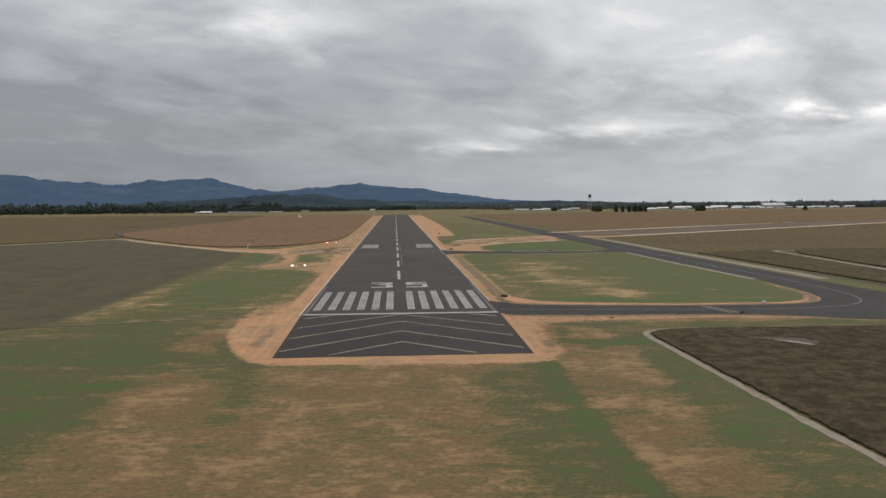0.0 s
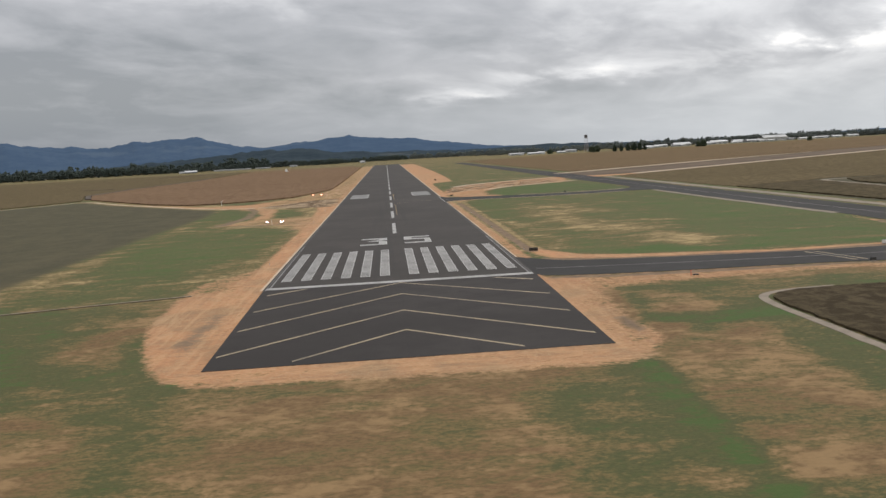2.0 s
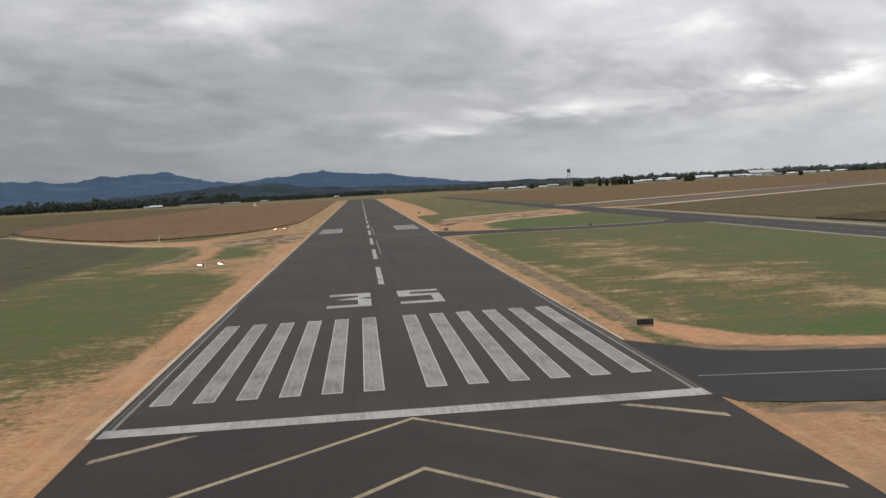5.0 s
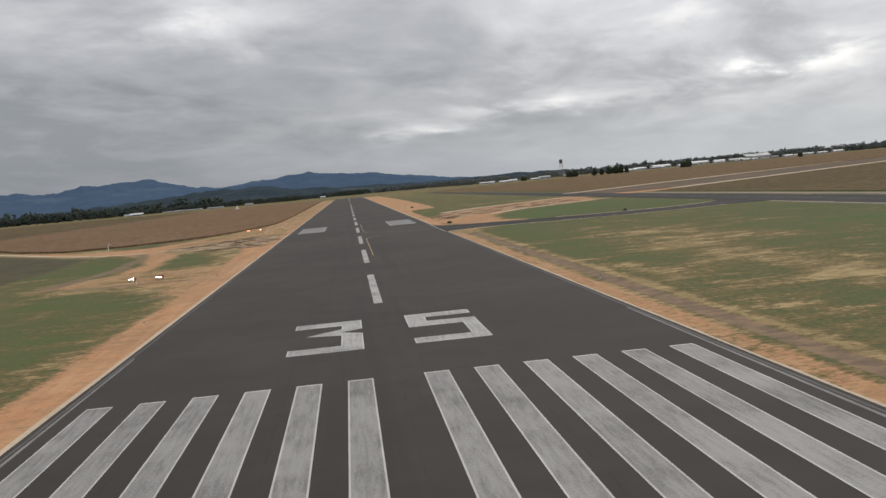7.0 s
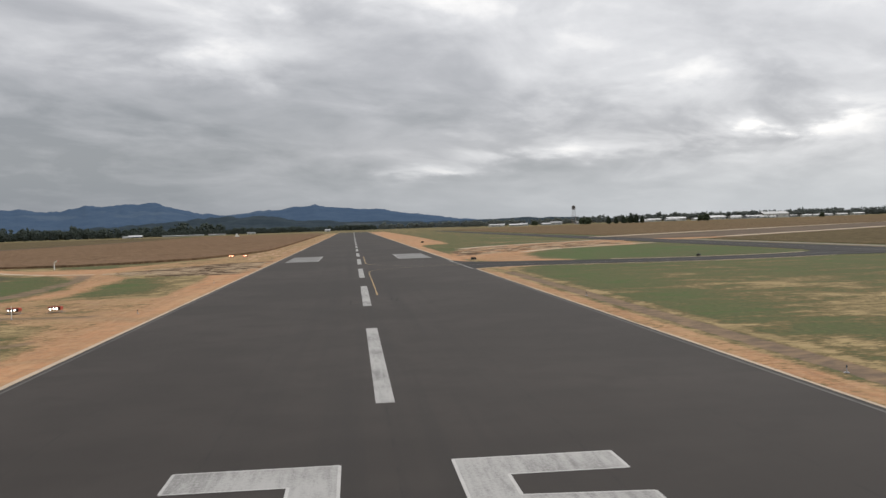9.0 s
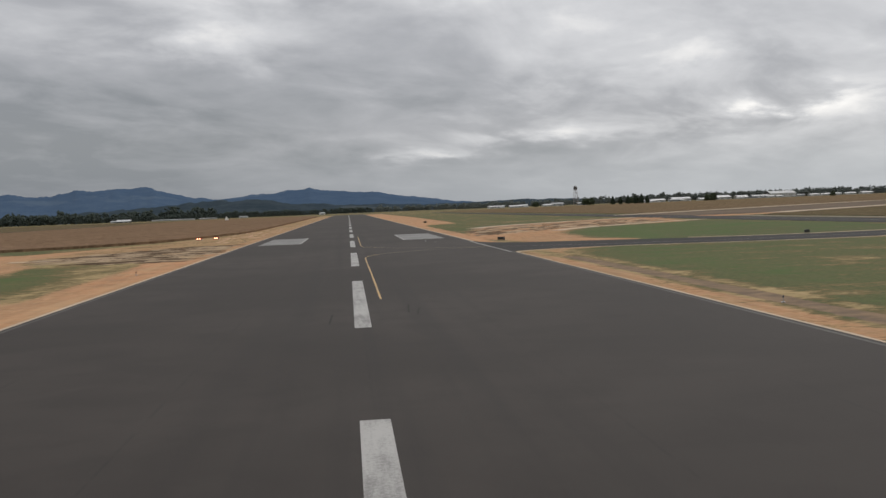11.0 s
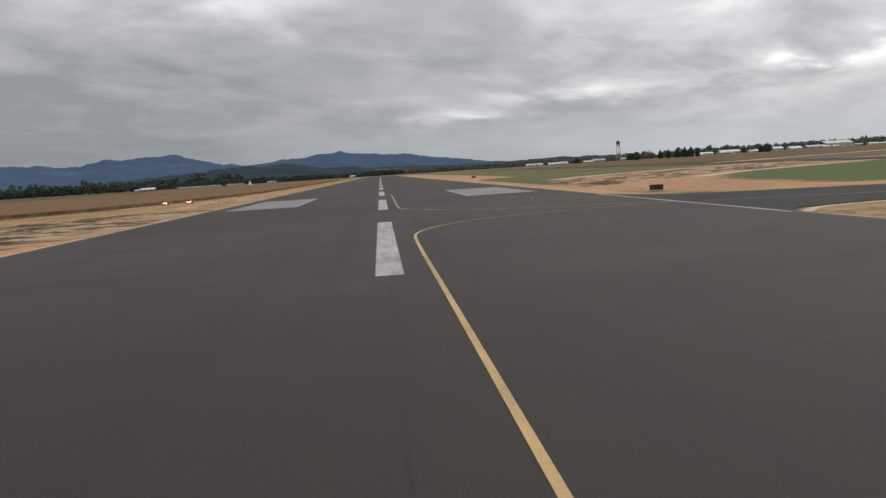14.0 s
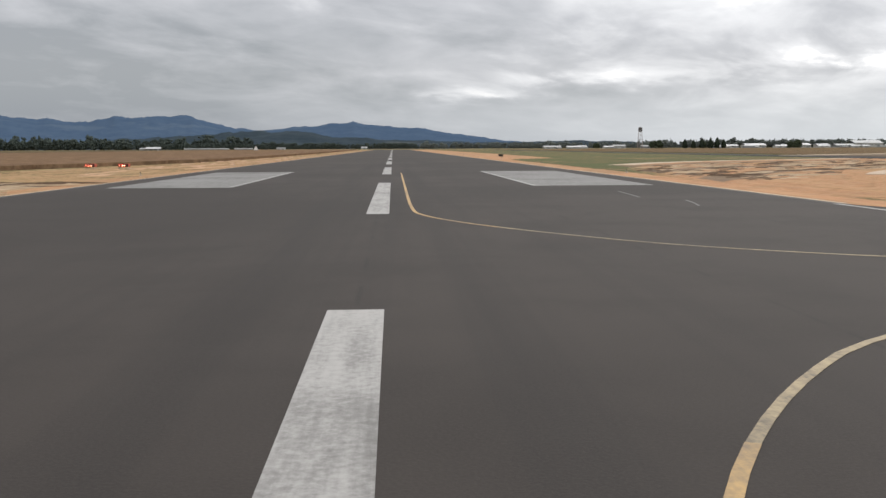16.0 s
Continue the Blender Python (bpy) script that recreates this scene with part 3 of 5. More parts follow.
LUSH = [
    ([(41, 15.5), (48, 22.5), (57, 23.5), (62, 14.5), (96, 12), (96, 8), (57, 9.2), (48, 9.4), (42, 11)], 0.50, 2),
    ([(80, 10), (108, 13.5), (112, 64), (112, 214), (96, 214), (80, 130), (72, 60)], 0.24, 9),
    ([(31, 120), (41, 140), (40, 200), (60, 222), (40, 230), (32, 215)], 0.26, 5),
    ([(29.2, -45), (32, -54), (37, -55), (41, -49), (46.6, -48), (46, -59), (31, -59.5), (29.5, -56)], 0.46, 1.2),
    ([(46.3, 303.3), (63.1, 339.2), (99.2, 359.1), (107.2, 307.2), (108.4, 253.1), (67.2, 257.1), (46.3, 253.1)], 0.42, 5),
    ([(-72, -20.7), (-71.1, 126.3), (-39.9, 136.2), (-36, 22)], 0.14, 8),
    ([(20.8, -78), (24.6, -76), (23.4, -100), (22.4, -200), (20.0, -200), (20.8, -100)], 0.62, 0.8),
    ([(40.5, -60), (46, -60), (46, -220), (33.5, -220), (36.6, -112)], 0.26, 1.5),
    ([(11.6, -84), (20.4, -84), (20.3, -180), (8.8, -180)], 0.10, 0.8),
    ([(-40, -78.2), (20, -79.0), (20, -82.4), (-40, -81.8)], 0.16, 1.2),
    ([(-120, -63.8), (-44, -34), (-41, -76), (-42, -129.6), (-60, -443.3), (-120, -443.3)], 0.22, 4),
    ([(29, -34.6), (46, -33.6), (46, -41.1), (31, -41.1)], 0.22, 2),
    ([(-43.6, 192), (-33, 192), (-32.4, 220.3), (-43.5, 234), (-45.4, 216.2)], 0.30, 3),
    ([(-73.4, 192), (-57.9, 194), (-61.4, 247), (-72.9, 257.1)], 0.25, 3),
]
RUT = [
    ([(23.6, -12.8), (37, -15.8), (60, -17.3), (76, -18.6), (88, -23.3), (101, -31.6), (101, -34.2), (87, -26), (75, -21.1), (60, -20.1), (37, -18.8), (24.4, -15.8)], 0.85, 1.0),
    ([(113.2, 45.4), (110.8, 18.8), (105.8, 5.6), (98.8, -0.6), (74, -1), (48, 2.8), (36, 5.6), (30, 7.7), (27, 11.8), (27.6, 14.6), (31, 10.7), (37, 7.9), (48, 5.2), (74, 1.6), (98, 2.2), (103.6, 7.5), (108.6, 19.9), (111, 45.4)], 0.85, 0.8),
    ([(26.4, 26), (28.6, 26), (28.8, 120), (28.4, 214), (26.2, 214), (26.4, 120)], 0.80, 0.6),
    ([(26, -63.8), (28.4, -61.7), (28, -51.9), (25.4, -50.8), (24.6, -58.4)], 0.62, 1.5),
    ([(-20, -73.1), (23, -71.8), (23.5, -72.7), (-20, -74.2)], 0.50, 0.6),
    ([(-20, -76.1), (20, -75.7), (20, -76.6), (-20, -77.2)], 0.46, 0.6),
    ([(-48.2, 269.2), (-30, 275.3), (-28, 307.2), (-43.4, 321.8)], 0.40, 3),
    ([(-57.5, 275.3), (-47.2, 269.2), (-45.3, 275.3), (-57.5, 283.4)], 0.5, 2),
    ([(28, 307.2), (45.3, 336.3), (99, 376), (99, 380.7), (45.3, 343.1), (28, 316.9)], 0.80, 1.5),
    ([(30, 336.3), (47.1, 357.2), (102.6, 400.4), (102.6, 405.1), (45.3, 362.9), (29.9, 346)], 0.72, 1.5),
    ([(33.9, 364.8), (57, 394.8), (102.4, 424.9), (102.3, 429.8), (55.1, 400.4), (33.8, 372.2)], 0.70, 1.5),
    ([(31.9, 279.3), (49.1, 269.2), (50.9, 273.3), (32.9, 284.4)], 0.5, 1.5),
    ([(-24, -65), (-30, -53), (-28, -30), (-24, -30)], 0.52, 2.5),
    ([(-62.1, 156), (-56.3, 156), (-52.1, 198), (-55.7, 242.9), (-61.4, 267.2), (-67.1, 265.2), (-60.5, 240.8), (-57.9, 198)], 0.60, 1.5),
    ([(-54.6, 149.1), (-30, 148.1), (-30, 153), (-54.3, 157)], 0.55, 2.0),
    ([(-34, 113.9), (-28, 124.3), (-30, 128.3), (-37, 120.1)], 0.5, 1.5),
]
OLIVE = [(-76, -14.3), (-75, 43.3), (-76.1, 126.3), (-75.1, 221.4), (-78.7, 263.2), (-97, 291), (-129, 342), (-167, 402), (-203, 474), (-222, 440), (-241, 402), (-305, 330), (-900, 330), (-1500, 330), (-1500, -287), (-160, -287), (-100, -63.8)]

STUBBLE = [(139, -20), (142, 140), (142, 400), (560, 720), (1500, 1400), (1500, -60), (700, -50), (160, -36)]

THIN = [  # soil half grown over with straw
    ([(24, 214), (31, 214), (38, 236), (24, 236)], 0.34, 1.5),
    ([(29, -13.2), (60, -17.5), (92, -19.6), (92, -31.4), (44, -31.4), (33, -31.4), (29.5, -42.2), (26.5, -66), (24, -72.5), (25, -42.2)], 0.26, 2.0),
    ([(-65.5, 118.1), (-36, 101.6), (-29, 101.6), (-29, 178), (-45.5, 184), (-58.1, 172)], 0.25, 4),
    ([(-36, -12.1), (-29, -7.9), (-28.5, 113.9), (-33, 118.1)], 0.30, 2),
    ([(26, 268), (30, 330), (38.6, 386), (61, 419), (106, 450), (108, 402), (99, 365), (63, 342), (48, 307), (45, 269), (31, 266)], 0.26, 3),
    ([(-24, 250), (-24, 1500), (-40, 1500), (-38, 430), (-60, 300), (-60, 262), (-36, 250)], 0.36, 3),
]


def make_ground():
    xs, ys = ground_axes()
    px, py = (a.ravel() for a in np.meshgrid(xs, ys))
    rng = np.random.default_rng(4)
    zone = np.zeros((len(px), 4))
    for layer, column, sign in ((SOIL, 0, 1), (DRY, 1, 1), (LUSH, 1, -1), (RUT, 2, 1)):
        for points, strength, soft in layer:
            weight = np.clip(0.5 + inside(px, py, points) / (2 * soft), 0, 1) * strength
            zone[:, column] = np.maximum(zone[:, column], weight) if column != 1 else zone[:, column] + sign * weight
    for points, strength, soft in THIN:
        zone[:, 0] *= 1 - np.clip(0.5 + inside(px, py, points) / (2 * soft), 0, 1) * strength
    far = np.clip((np.hypot(px, py) - 500) / 900, 0, 1)
    zone[:, 1] += 0.10 + 0.22 * far
    zone[:, 3] = np.maximum(np.clip(0.5 + inside(px, py, OLIVE) / 12, 0, 1), np.clip(0.5 + inside(px, py, STUBBLE) / 5, 0, 1))
    zone = np.clip(zone, (0, -0.4, 0, 0), 1)
    pave = (np.abs(px) < 22.5) & (py > -67)
    rough = 0.012 + 0.045 * zone[:, 0] * (np.abs(px) > 27) * (np.abs(px) < 120) * (py > 200)
    rough = np.where((px > 22) & (px < 112) & (py > 222) & (py < 280), 0.012, rough)
    pz = -0.06 + np.clip(rng.normal(0, 1, len(px)), -2, 2.5) * rough - 0.05 * zone[:, 2]
    pz = np.where(pave, -0.12, pz)
    nx = len(xs)
    faces = [(r * nx + c, r * nx + c + 1, (r + 1) * nx + c + 1, (r + 1) * nx + c) for r in range(len(ys) - 1) for c in range(nx - 1)]
    me = mesh_of("ground", np.stack([px, py, pz], 1).tolist(), faces, M_GROUND)
    layer = me.attributes.new("zone", "FLOAT_COLOR", "POINT")
    layer.data.foreach_set("color", zone.ravel())
    tagged(new("ground", me), "flat airfield grassland, patchy green and straw, with bare orange soil", "ground", kind="structure")


make_ground()

# ---- runway, overrun pad and taxiways ----
HALF = 23.0
runway = slab("runway", [(-HALF, -9.3), (HALF, -9.3), (HALF, 1590), (-HALF, 1590)], 0.0, -0.35, M_RUNWAY,
              "long dark asphalt runway with worn white markings", "runway")
pad = slab("overrun_pad", [(-21.9, -68.4), (22.3, -67.9), (23.0, -9.3), (-22.9, -9.3)], -0.012, -0.35, M_PAD,
           "dark asphalt overrun pad with faded yellow chevrons", "overrun pad")
EDGE = 22.65
sheet("threshold_bar", [(-EDGE, -9.2), (EDGE, -9.2), (EDGE, -6.9), (-EDGE, -6.9)], 0.008, M_WHITE, runway, "worn white threshold line")
for side in (-1, 1):
    sheet("edge_line", [(side * 21.9, -6.9), (side * 22.2, -6.9), (side * 22.35, 66), (side * 22.2, 66)], 0.007, M_GREY, runway, "faded white edge line")
    sheet("edge_line", [(side * 22.45, -6.9), (side * 22.65, -6.9), (side * 22.65, 1585), (side * 22.4, 1585)], 0.007, M_EDGE, runway)
    for i in range(6):
        x = 1.753 + 3.505 * i
        sheet("threshold_stripe", [(side * x, 0.5), (side * (x + 1.753), 0.5), (side * (x + 1.753), 45.9), (side * x, 45.9)], 0.008, M_STRIPE, runway)
        stripe = (x, x + 1.753)
        rim = bmesh.new()
        for a0, b0, a1, b1 in ((stripe[0], 0.5, stripe[0] + 0.10, 45.9), (stripe[1] - 0.10, 0.5, stripe[1], 45.9), (stripe[0] + 0.10, 0.5, stripe[1] - 0.10, 0.76), (stripe[0] + 0.10, 45.64, stripe[1] - 0.10, 45.9)):
            rim.faces.new([rim.verts.new((side * a, b, 0.011)) for a, b in ((a0, b0), (a1, b0), (a1, b1), (a0, b1))][::side])
        part("stripe_border", rim, M_RIM, runway, "fresher white border of a stripe")
sheet("edge_line", [(22.35, 229), (22.65, 229), (22.65, 276), (22.35, 276)], 0.0105, M_WHITE, runway, "white edge line across the taxiway mouth")
for i in range(24):
    y = 88.4 + 60.96 * i
    sheet("centreline_dash", [(-0.5, y), (0.5, y), (0.5, y + 36.6), (-0.5, y + 36.6)], 0.008, M_WHITE, runway)
DIGITS = (("white painted number three", [(-8.5, 73), (-8.5, 75.8), (-2.2, 75.8), (-2.2, 70.1), (-4.3, 68.8), (-2.2, 67.2), (-2.2, 58.4), (-8.5, 58.4), (-8.5, 61), (-4, 61),
                                          (-4, 66.9), (-7.2, 67.9), (-4, 70.7), (-4, 73)]),
          ("white painted number five", [(2.2, 75.8), (8.5, 75.8), (8.5, 73.2), (4, 73.2), (4, 70.5), (8.5, 70.1), (8.5, 58.4), (2.2, 58.4), (2.2, 61), (7.2, 61),
                                         (7.2, 67.5), (2.2, 67.5)]))
for label, outline in DIGITS:
    digit = sheet("painted_digit", outline, 0.008, M_WHITE, runway, label)
    rim = bmesh.new()
    for k, (p, q) in enumerate(zip(outline, outline[1:] + outline[:1])):
        edge = band([p, q], 0.13)
        edge = edge if sum(x0 * y1 - x1 * y0 for (x0, y0), (x1, y1) in zip(edge, edge[1:] + edge[:1])) > 0 else edge[::-1]
        rim.faces.new([rim.verts.new((x, y, 0.011 + 0.0004 * k)) for x, y in edge])
    part("digit_border", rim, M_RIM, digit, "fresher white border of the number")
for side in (-1, 1):
    block = [(side * 11.4, 300.8), (side * 20.1, 300.8), (side * 20.1, 344.0), (side * 11.4, 344.0)]
    sheet("aiming_point_block", block, 0.008, M_GREY, runway, "faded grey-white aiming point block")
    for rim in ([(11.4, 300.4), (20.1, 300.4), (20.1, 300.8), (11.4, 300.8)], [(11.05, 300.4), (11.4, 300.4), (11.4, 344.0), (11.05, 344.0)]):
        sheet("block_border", [(side * x, y) for x, y in rim], 0.007, M_WHITE, runway)
for apex, reach, slope in ((-9.75, 21.5, 0.981), (-22.2, 21.5, 1.1), (-37.6, 21.5, 1.1), (-52.2, 12.6, 1.1)):
    for side in (-1, 1):
        end = (side * reach, apex - slope * reach)
        sheet("chevron_arm", [(0, apex + 0.33), (end[0], end[1] + 0.02), (end[0], end[1] - 0.64), (0, apex - 0.33)], -0.004, M_CHEVRON, pad)
for side in (-1, 1):
    sheet("chevron_arm", [(side * 16.2, -10.3), (side * 21.5, -14.8), (side * 21.5, -15.8), (side * 15.2, -10.3)], -0.004, M_CHEVRON, pad)

# thin gravel lip along the pavement
for name, x0, y0, y1 in (("west", -23.0, -9, 1588), ("east", 23.0, 17, 229), ("east", 23.0, 277, 1588)):
    out = x0 + (-0.50 if x0 < 0 else 0.34 if y0 < 200 else 0.60)
    slab("pavement_lip", [(x0, y0), (out, y0), (out, y1), (x0, y1)], -0.03, -0.3, M_PALE, "thin pale gravel lip along the runway edge", "verge", 3, 0.08, 60)

# lead-off lines, and skid marks beside them
lead_1 = rounded([(1.6, 166.5), (1.6, 200), (1.5, 226), (1.7, 233), (4.0, 239.5), (9.0, 245.5), (22.5, 249.2)], 3)
lead_2 = rounded([(1.6, 337), (1.55, 300), (1.5, 275), (1.8, 270), (4.3, 263.8), (10.2, 255.2), (22.5, 249.8)], 3)
for line in (lead_1, lead_2):
    cut = next(i for i, (x, y) in enumerate(line) if x > 4.0)
    sheet("lead_off_line", band(line[: cut + 1], 0.16), 0.010, M_YELLOW, runway, "yellow taxi lead-off line")
    sheet("lead_off_line", band(line[cut:], 0.15), 0.010, M_CHEVRON, runway, "faded end of the taxi lead-off line")

M_RUBBER = material("tyre_rubber_marks", paint_build((0.026, 0.024, 0.0225), (0.037, 0.033, 0.030), 1.0), 0.9, spec=0.2)
for x, y, length, lean in ((3.1, 156.5, 5.0, 0.3), (3.6, 155.0, 4.0, 0.4), (-2.0, 152.0, 5.0, 0.1)):
    sheet("tyre_mark", band([(x, y), (x + lean * 0.4, y + length * 0.5), (x + lean, y + length)], 0.13), 0.006, M_RUBBER, runway)
for x, y, length, lean in ((14.6, 283.4, 7, 0.5), (15.4, 275.3, 5, 0.9)):
    sheet("paint_scuff", band([(x, y), (x + lean * 0.6, y + length * 0.5), (x + lean, y + length)], 0.10), 0.006, M_GREY, runway)

taxi_a = slab("taxiway", rounded([(23.0, -9.6), (24, -12.4), (37, -15.3), (60, -16.8), (76, -18), (88, -22.8), (101, -31.4), (125, -35.7), (140, -35.7)], 1)
              + [(140, 13.5)] + rounded([(133, 15.6), (131, 43.3), (131, 64.3)], 2) + [(114.3, 64.3)]
              + rounded([(113.5, 43.3), (111, 17.8), (106, 5), (99, -0.9), (74, -1.4), (48, 2.4), (36, 5.2), (30, 7.3), (27, 11.4), (23.0, 16.7)], 2),
              -0.010, -0.35, M_TAXI, "dark asphalt taxiway joining the runway threshold", "taxiway")
for shift in (0, 1.7):
    sheet("hold_line", band([(72.6 + shift, -2.6), (75.2 + shift, -16.6)], 0.35), -0.003, M_CHEVRON, taxi_a, "faded yellow holding line")
sheet("taxi_centreline", band(rounded([(24, -2.5), (40, -5.2), (75, -9.5), (100, -10), (116, 0.7), (122, 27.3), (122.5, 63.7)], 3), 0.25), -0.002, M_GREY, taxi_a)
taxi_p = slab("taxiway", [(114.3, 64.3), (131, 64.3), (130.3, 146.1), (129.2, 307.2), (126.9, 519), (123.3, 859.3), (118.7, 1326.3), (104.5, 1326.3), (106.7, 859.3), (108.6, 519), (111.5, 307.2), (112.2, 146.1)],
              -0.010, -0.35, M_TAXI, "long dark asphalt taxiway running parallel to the runway", "taxiway")
sheet("taxi_centreline", band([(122.5, 63.7), (121.5, 146.1), (120.6, 307.2), (118, 519), (115, 859.3), (111.7, 1319.1)], 0.25), -0.002, M_GREY, taxi_p)
taxi_b = slab("taxiway", rounded([(23.0, 229.5), (23.9, 232.0), (26, 233.4), (32, 234.8), (40, 235.3), (50, 233.0), (67.3, 229.6), (86.6, 230.1), (101.9, 233.7), (111.5, 231.6)], 2)
              + rounded([(111.4, 269.2), (107.5, 254.1), (93.1, 247.0), (74.9, 246.5), (57.6, 250.0), (46, 254.6), (36, 258), (30, 261), (25.6, 266.0), (23.0, 276)], 2),
              -0.010, -0.35, M_TAXI, "dark asphalt taxiway linking runway and parallel taxiway", "taxiway")
sheet("taxi_centreline", band([(24, 247.6), (39.7, 241.9), (57.7, 237.8), (86.5, 237.8), (110.4, 244.9)], 0.25), -0.002, M_GREY, taxi_b)

# the crossing runway to the north-east, with pale verges
CROSS = Vector((0.781, 0.624))
SIDE = Vector((-0.624, 0.781))


def along_cross(a, b, s0, s1):
    o = Vector((127.2, 445.5))
    return [tuple(o + CROSS * a + SIDE * s0), tuple(o + CROSS * b + SIDE * s0), tuple(o + CROSS * b + SIDE * s1), tuple(o + CROSS * a + SIDE * s1)]


slab("crossing_runway", [along_cross(14, 1500, -22, 52)[i] for i in (0, 1, 2)] + [(127.2, 509.2), (128.0, 442.6)], -0.011, -0.35, M_CROSS, "weathered brown crossing runway", "runway")
slab("runway_verge", along_cross(16, 1500, -33, -24.5), 0.08, -0.3, M_PALE, "pale gravel verge of the crossing runway", "verge", 12, 0.8, 3)
slab("runway_verge", along_cross(40, 1500, 54, 62), 0.08, -0.3, M_PALE, "pale gravel verge of the crossing runway", "verge", 12, 0.8, 4)

# tracks and verges
slab("gravel_track", band(rounded([(46.5, -465.7), (46.6, -242.3), (46.6, -140.9), (46.6, -96.2), (46.8, -66), (46.6, -50), (48.0, -43.6), (53, -40.8), (60, -40.2)], 2), 1.25), -0.02, -0.3, M_GRAVEL,
     "pale gravel track round the corner of a crop field", "track", 3, 0.25, 5)
slab("taxiway_verge", [(133.8, 68.4), (133.1, 146.1), (132.1, 307.2), (131, 406.9), (135.3, 406.9), (136.4, 307.2), (137.6, 146.1), (138, 68.4)], 0.0, -0.3, M_GRAVEL,
     "pale gravel verge beside the parallel taxiway", "verge", 5, 0.5, 6)
slab("taxiway_verge", [(114.8, 70.5), (112.8, 146.1), (112.2, 228.6), (110.2, 228.6), (110.5, 146.1), (112.6, 70.5)], 0.0, -0.3, M_GRAVEL,
     "thin pale gravel verge beside the parallel taxiway", "verge", 5, 0.3, 7)
slab("loop_track", band(rounded([(212, 228), (194, 233), (183, 229), (182, 205), (177, 146.1), (174, 97.4), (172, 43.3)], 3), 3.0), -0.01, -0.3, M_GRAVEL,
     "pale gravel loop track between crop fields", "track", 6, 0.5, 8)
slab("dirt_road", band(rounded([(-24, 269.2), (-49.1, 266.2), (-72.9, 269.2), (-97, 299), (-128, 350), (-167, 412), (-204, 486), (-218, 452), (-240, 412), (-302, 336), (-900, 336)], 2), 2.4), -0.02, -0.3, M_PALE,
     "pale dirt road along the edge of the fields", "dirt road", 5, 0.5, 9)

slab("gravel_track", band(rounded([(50, 324), (56, 334), (64.9, 345), (93.4, 370.4), (108.5, 377.9)], 2), 3.0), -0.02, -0.3, M_PALE,
     "pale gravel track along the far edge of the grass island", "track", 3, 0.3, 22)
slab("gravel_track", band(rounded([(36.7, 379.8), (47.1, 398.5), (66.4, 419.1), (98.4, 441.6), (107.9, 447.5)], 2), 4.0), -0.02, -0.3, M_PALE,
     "pale gravel track beyond bare orange soil", "track", 3, 0.4, 23)
slab("island_verge", band(rounded([(57.6, 253.0), (66, 249.8), (75, 248.6), (93, 249.2), (105, 255)], 2), 0.9), -0.025, -0.3, M_PALE,
     "thin pale gravel rim of the grass island", "verge", 2, 0.2, 24)
slab("taxiway_verge", band(rounded([(23.4, 229.0), (25.6, 232.4), (32, 233.9), (40, 234.4), (50, 232.2), (67.3, 228.8), (86.6, 229.2), (101, 232.6)], 2), 0.7), -0.03, -0.3, M_PALE,
     "thin pale gravel rim beside the linking taxiway", "verge", 2, 0.15, 25)

# ---- crop fields, standing knee-high above the turf ----
slab("crop_field", [(47.75, -51.5), (48.6, -46.5), (50.2, -44.0), (54, -42.2), (62, -41.6), (95, -42.4), (160, -46.5), (700, -63.8), (700, -778.3), (47.7, -778.3), (47.7, -220), (47.75, -96.2)], 0.22, -0.2, M_FIELD_DARK,
     "dark brown ripe crop field beside a gravel track", "field", 1.2, 0.22, 11)
slab("crop_field", [(146, 32.7), (143, 166), (141.5, 213), (160, 221), (179, 227), (179, 206), (174, 146), (170.6, 100.5), (168, 32.7)], 0.4, -0.2, M_FIELD_MID, "narrow dark brown crop strip beside a loop track", "field", 4, 0.5, 12)
slab("crop_field", [(177, 32.7), (181, 146.1), (186.5, 204), (194, 226), (250.1, 228.6), (496.9, 336.3), (849, 479.8), (900, 32.7)], 0.4, -0.2, M_FIELD_MID, "dark brown ripe crop field", "field", 4, 0.6, 13)
slab("crop_field", [(141.6, 218), (139.7, 307.2), (139.6, 404.1), (148.9, 419.1), (581.4, 760), (1196.7, 1200.8), (1211.9, 650.4), (848.2, 489.6), (496.6, 346), (245.1, 236.8), (196, 240), (178, 233), (160, 226)], 0.10, -0.2, M_FIELD_OLIVE,
     "olive brown ripe crop field", "field", 5, 0.7, 14)
slab("crop_field", [(137.1, 537.8), (279.8, 645.8), (816.9, 1036.5), (1570.2, 1550.8), (1750, 1790), (900, 1780), (430, 1730), (290, 1640), (131, 1480)], 0.10, -0.2, M_FIELD_TAN,
     "broad tan brown ripe crop field", "field", 8, 1.0, 15)
slab("crop_field", [(-42, 1420), (-40.9, 1177.5), (-38.4, 859.3), (-37.1, 594.1), (-37.2, 446.5), (-45.2, 394.8), (-53.4, 357), (-69.8, 336), (-84.2, 329), (-104.5, 330), (-131.5, 366), (-177, 450), (-208, 508), (-237, 606), (-240, 760),
                    (-227, 964), (-233, 1300), (-250, 1640), (-62, 1580)], 0.6, -0.2, M_FIELD_RED, "russet brown ripe crop field with a cut edge", "field", 2.5, 0.4, 17)
slab("crop_field", [(-212, 500), (-223, 464), (-245, 426), (-306, 348), (-900, 348), (-1600, 1100), (-1650, 1560), (-1300, 1700), (-470, 1720), (-256, 1640), (-239, 1300), (-233, 964), (-246, 760), (-243, 606)],
     0.5, -0.2, M_FIELD_OLIVE, "grey brown crop field beyond a ditch", "field", 8, 0.8, 18)


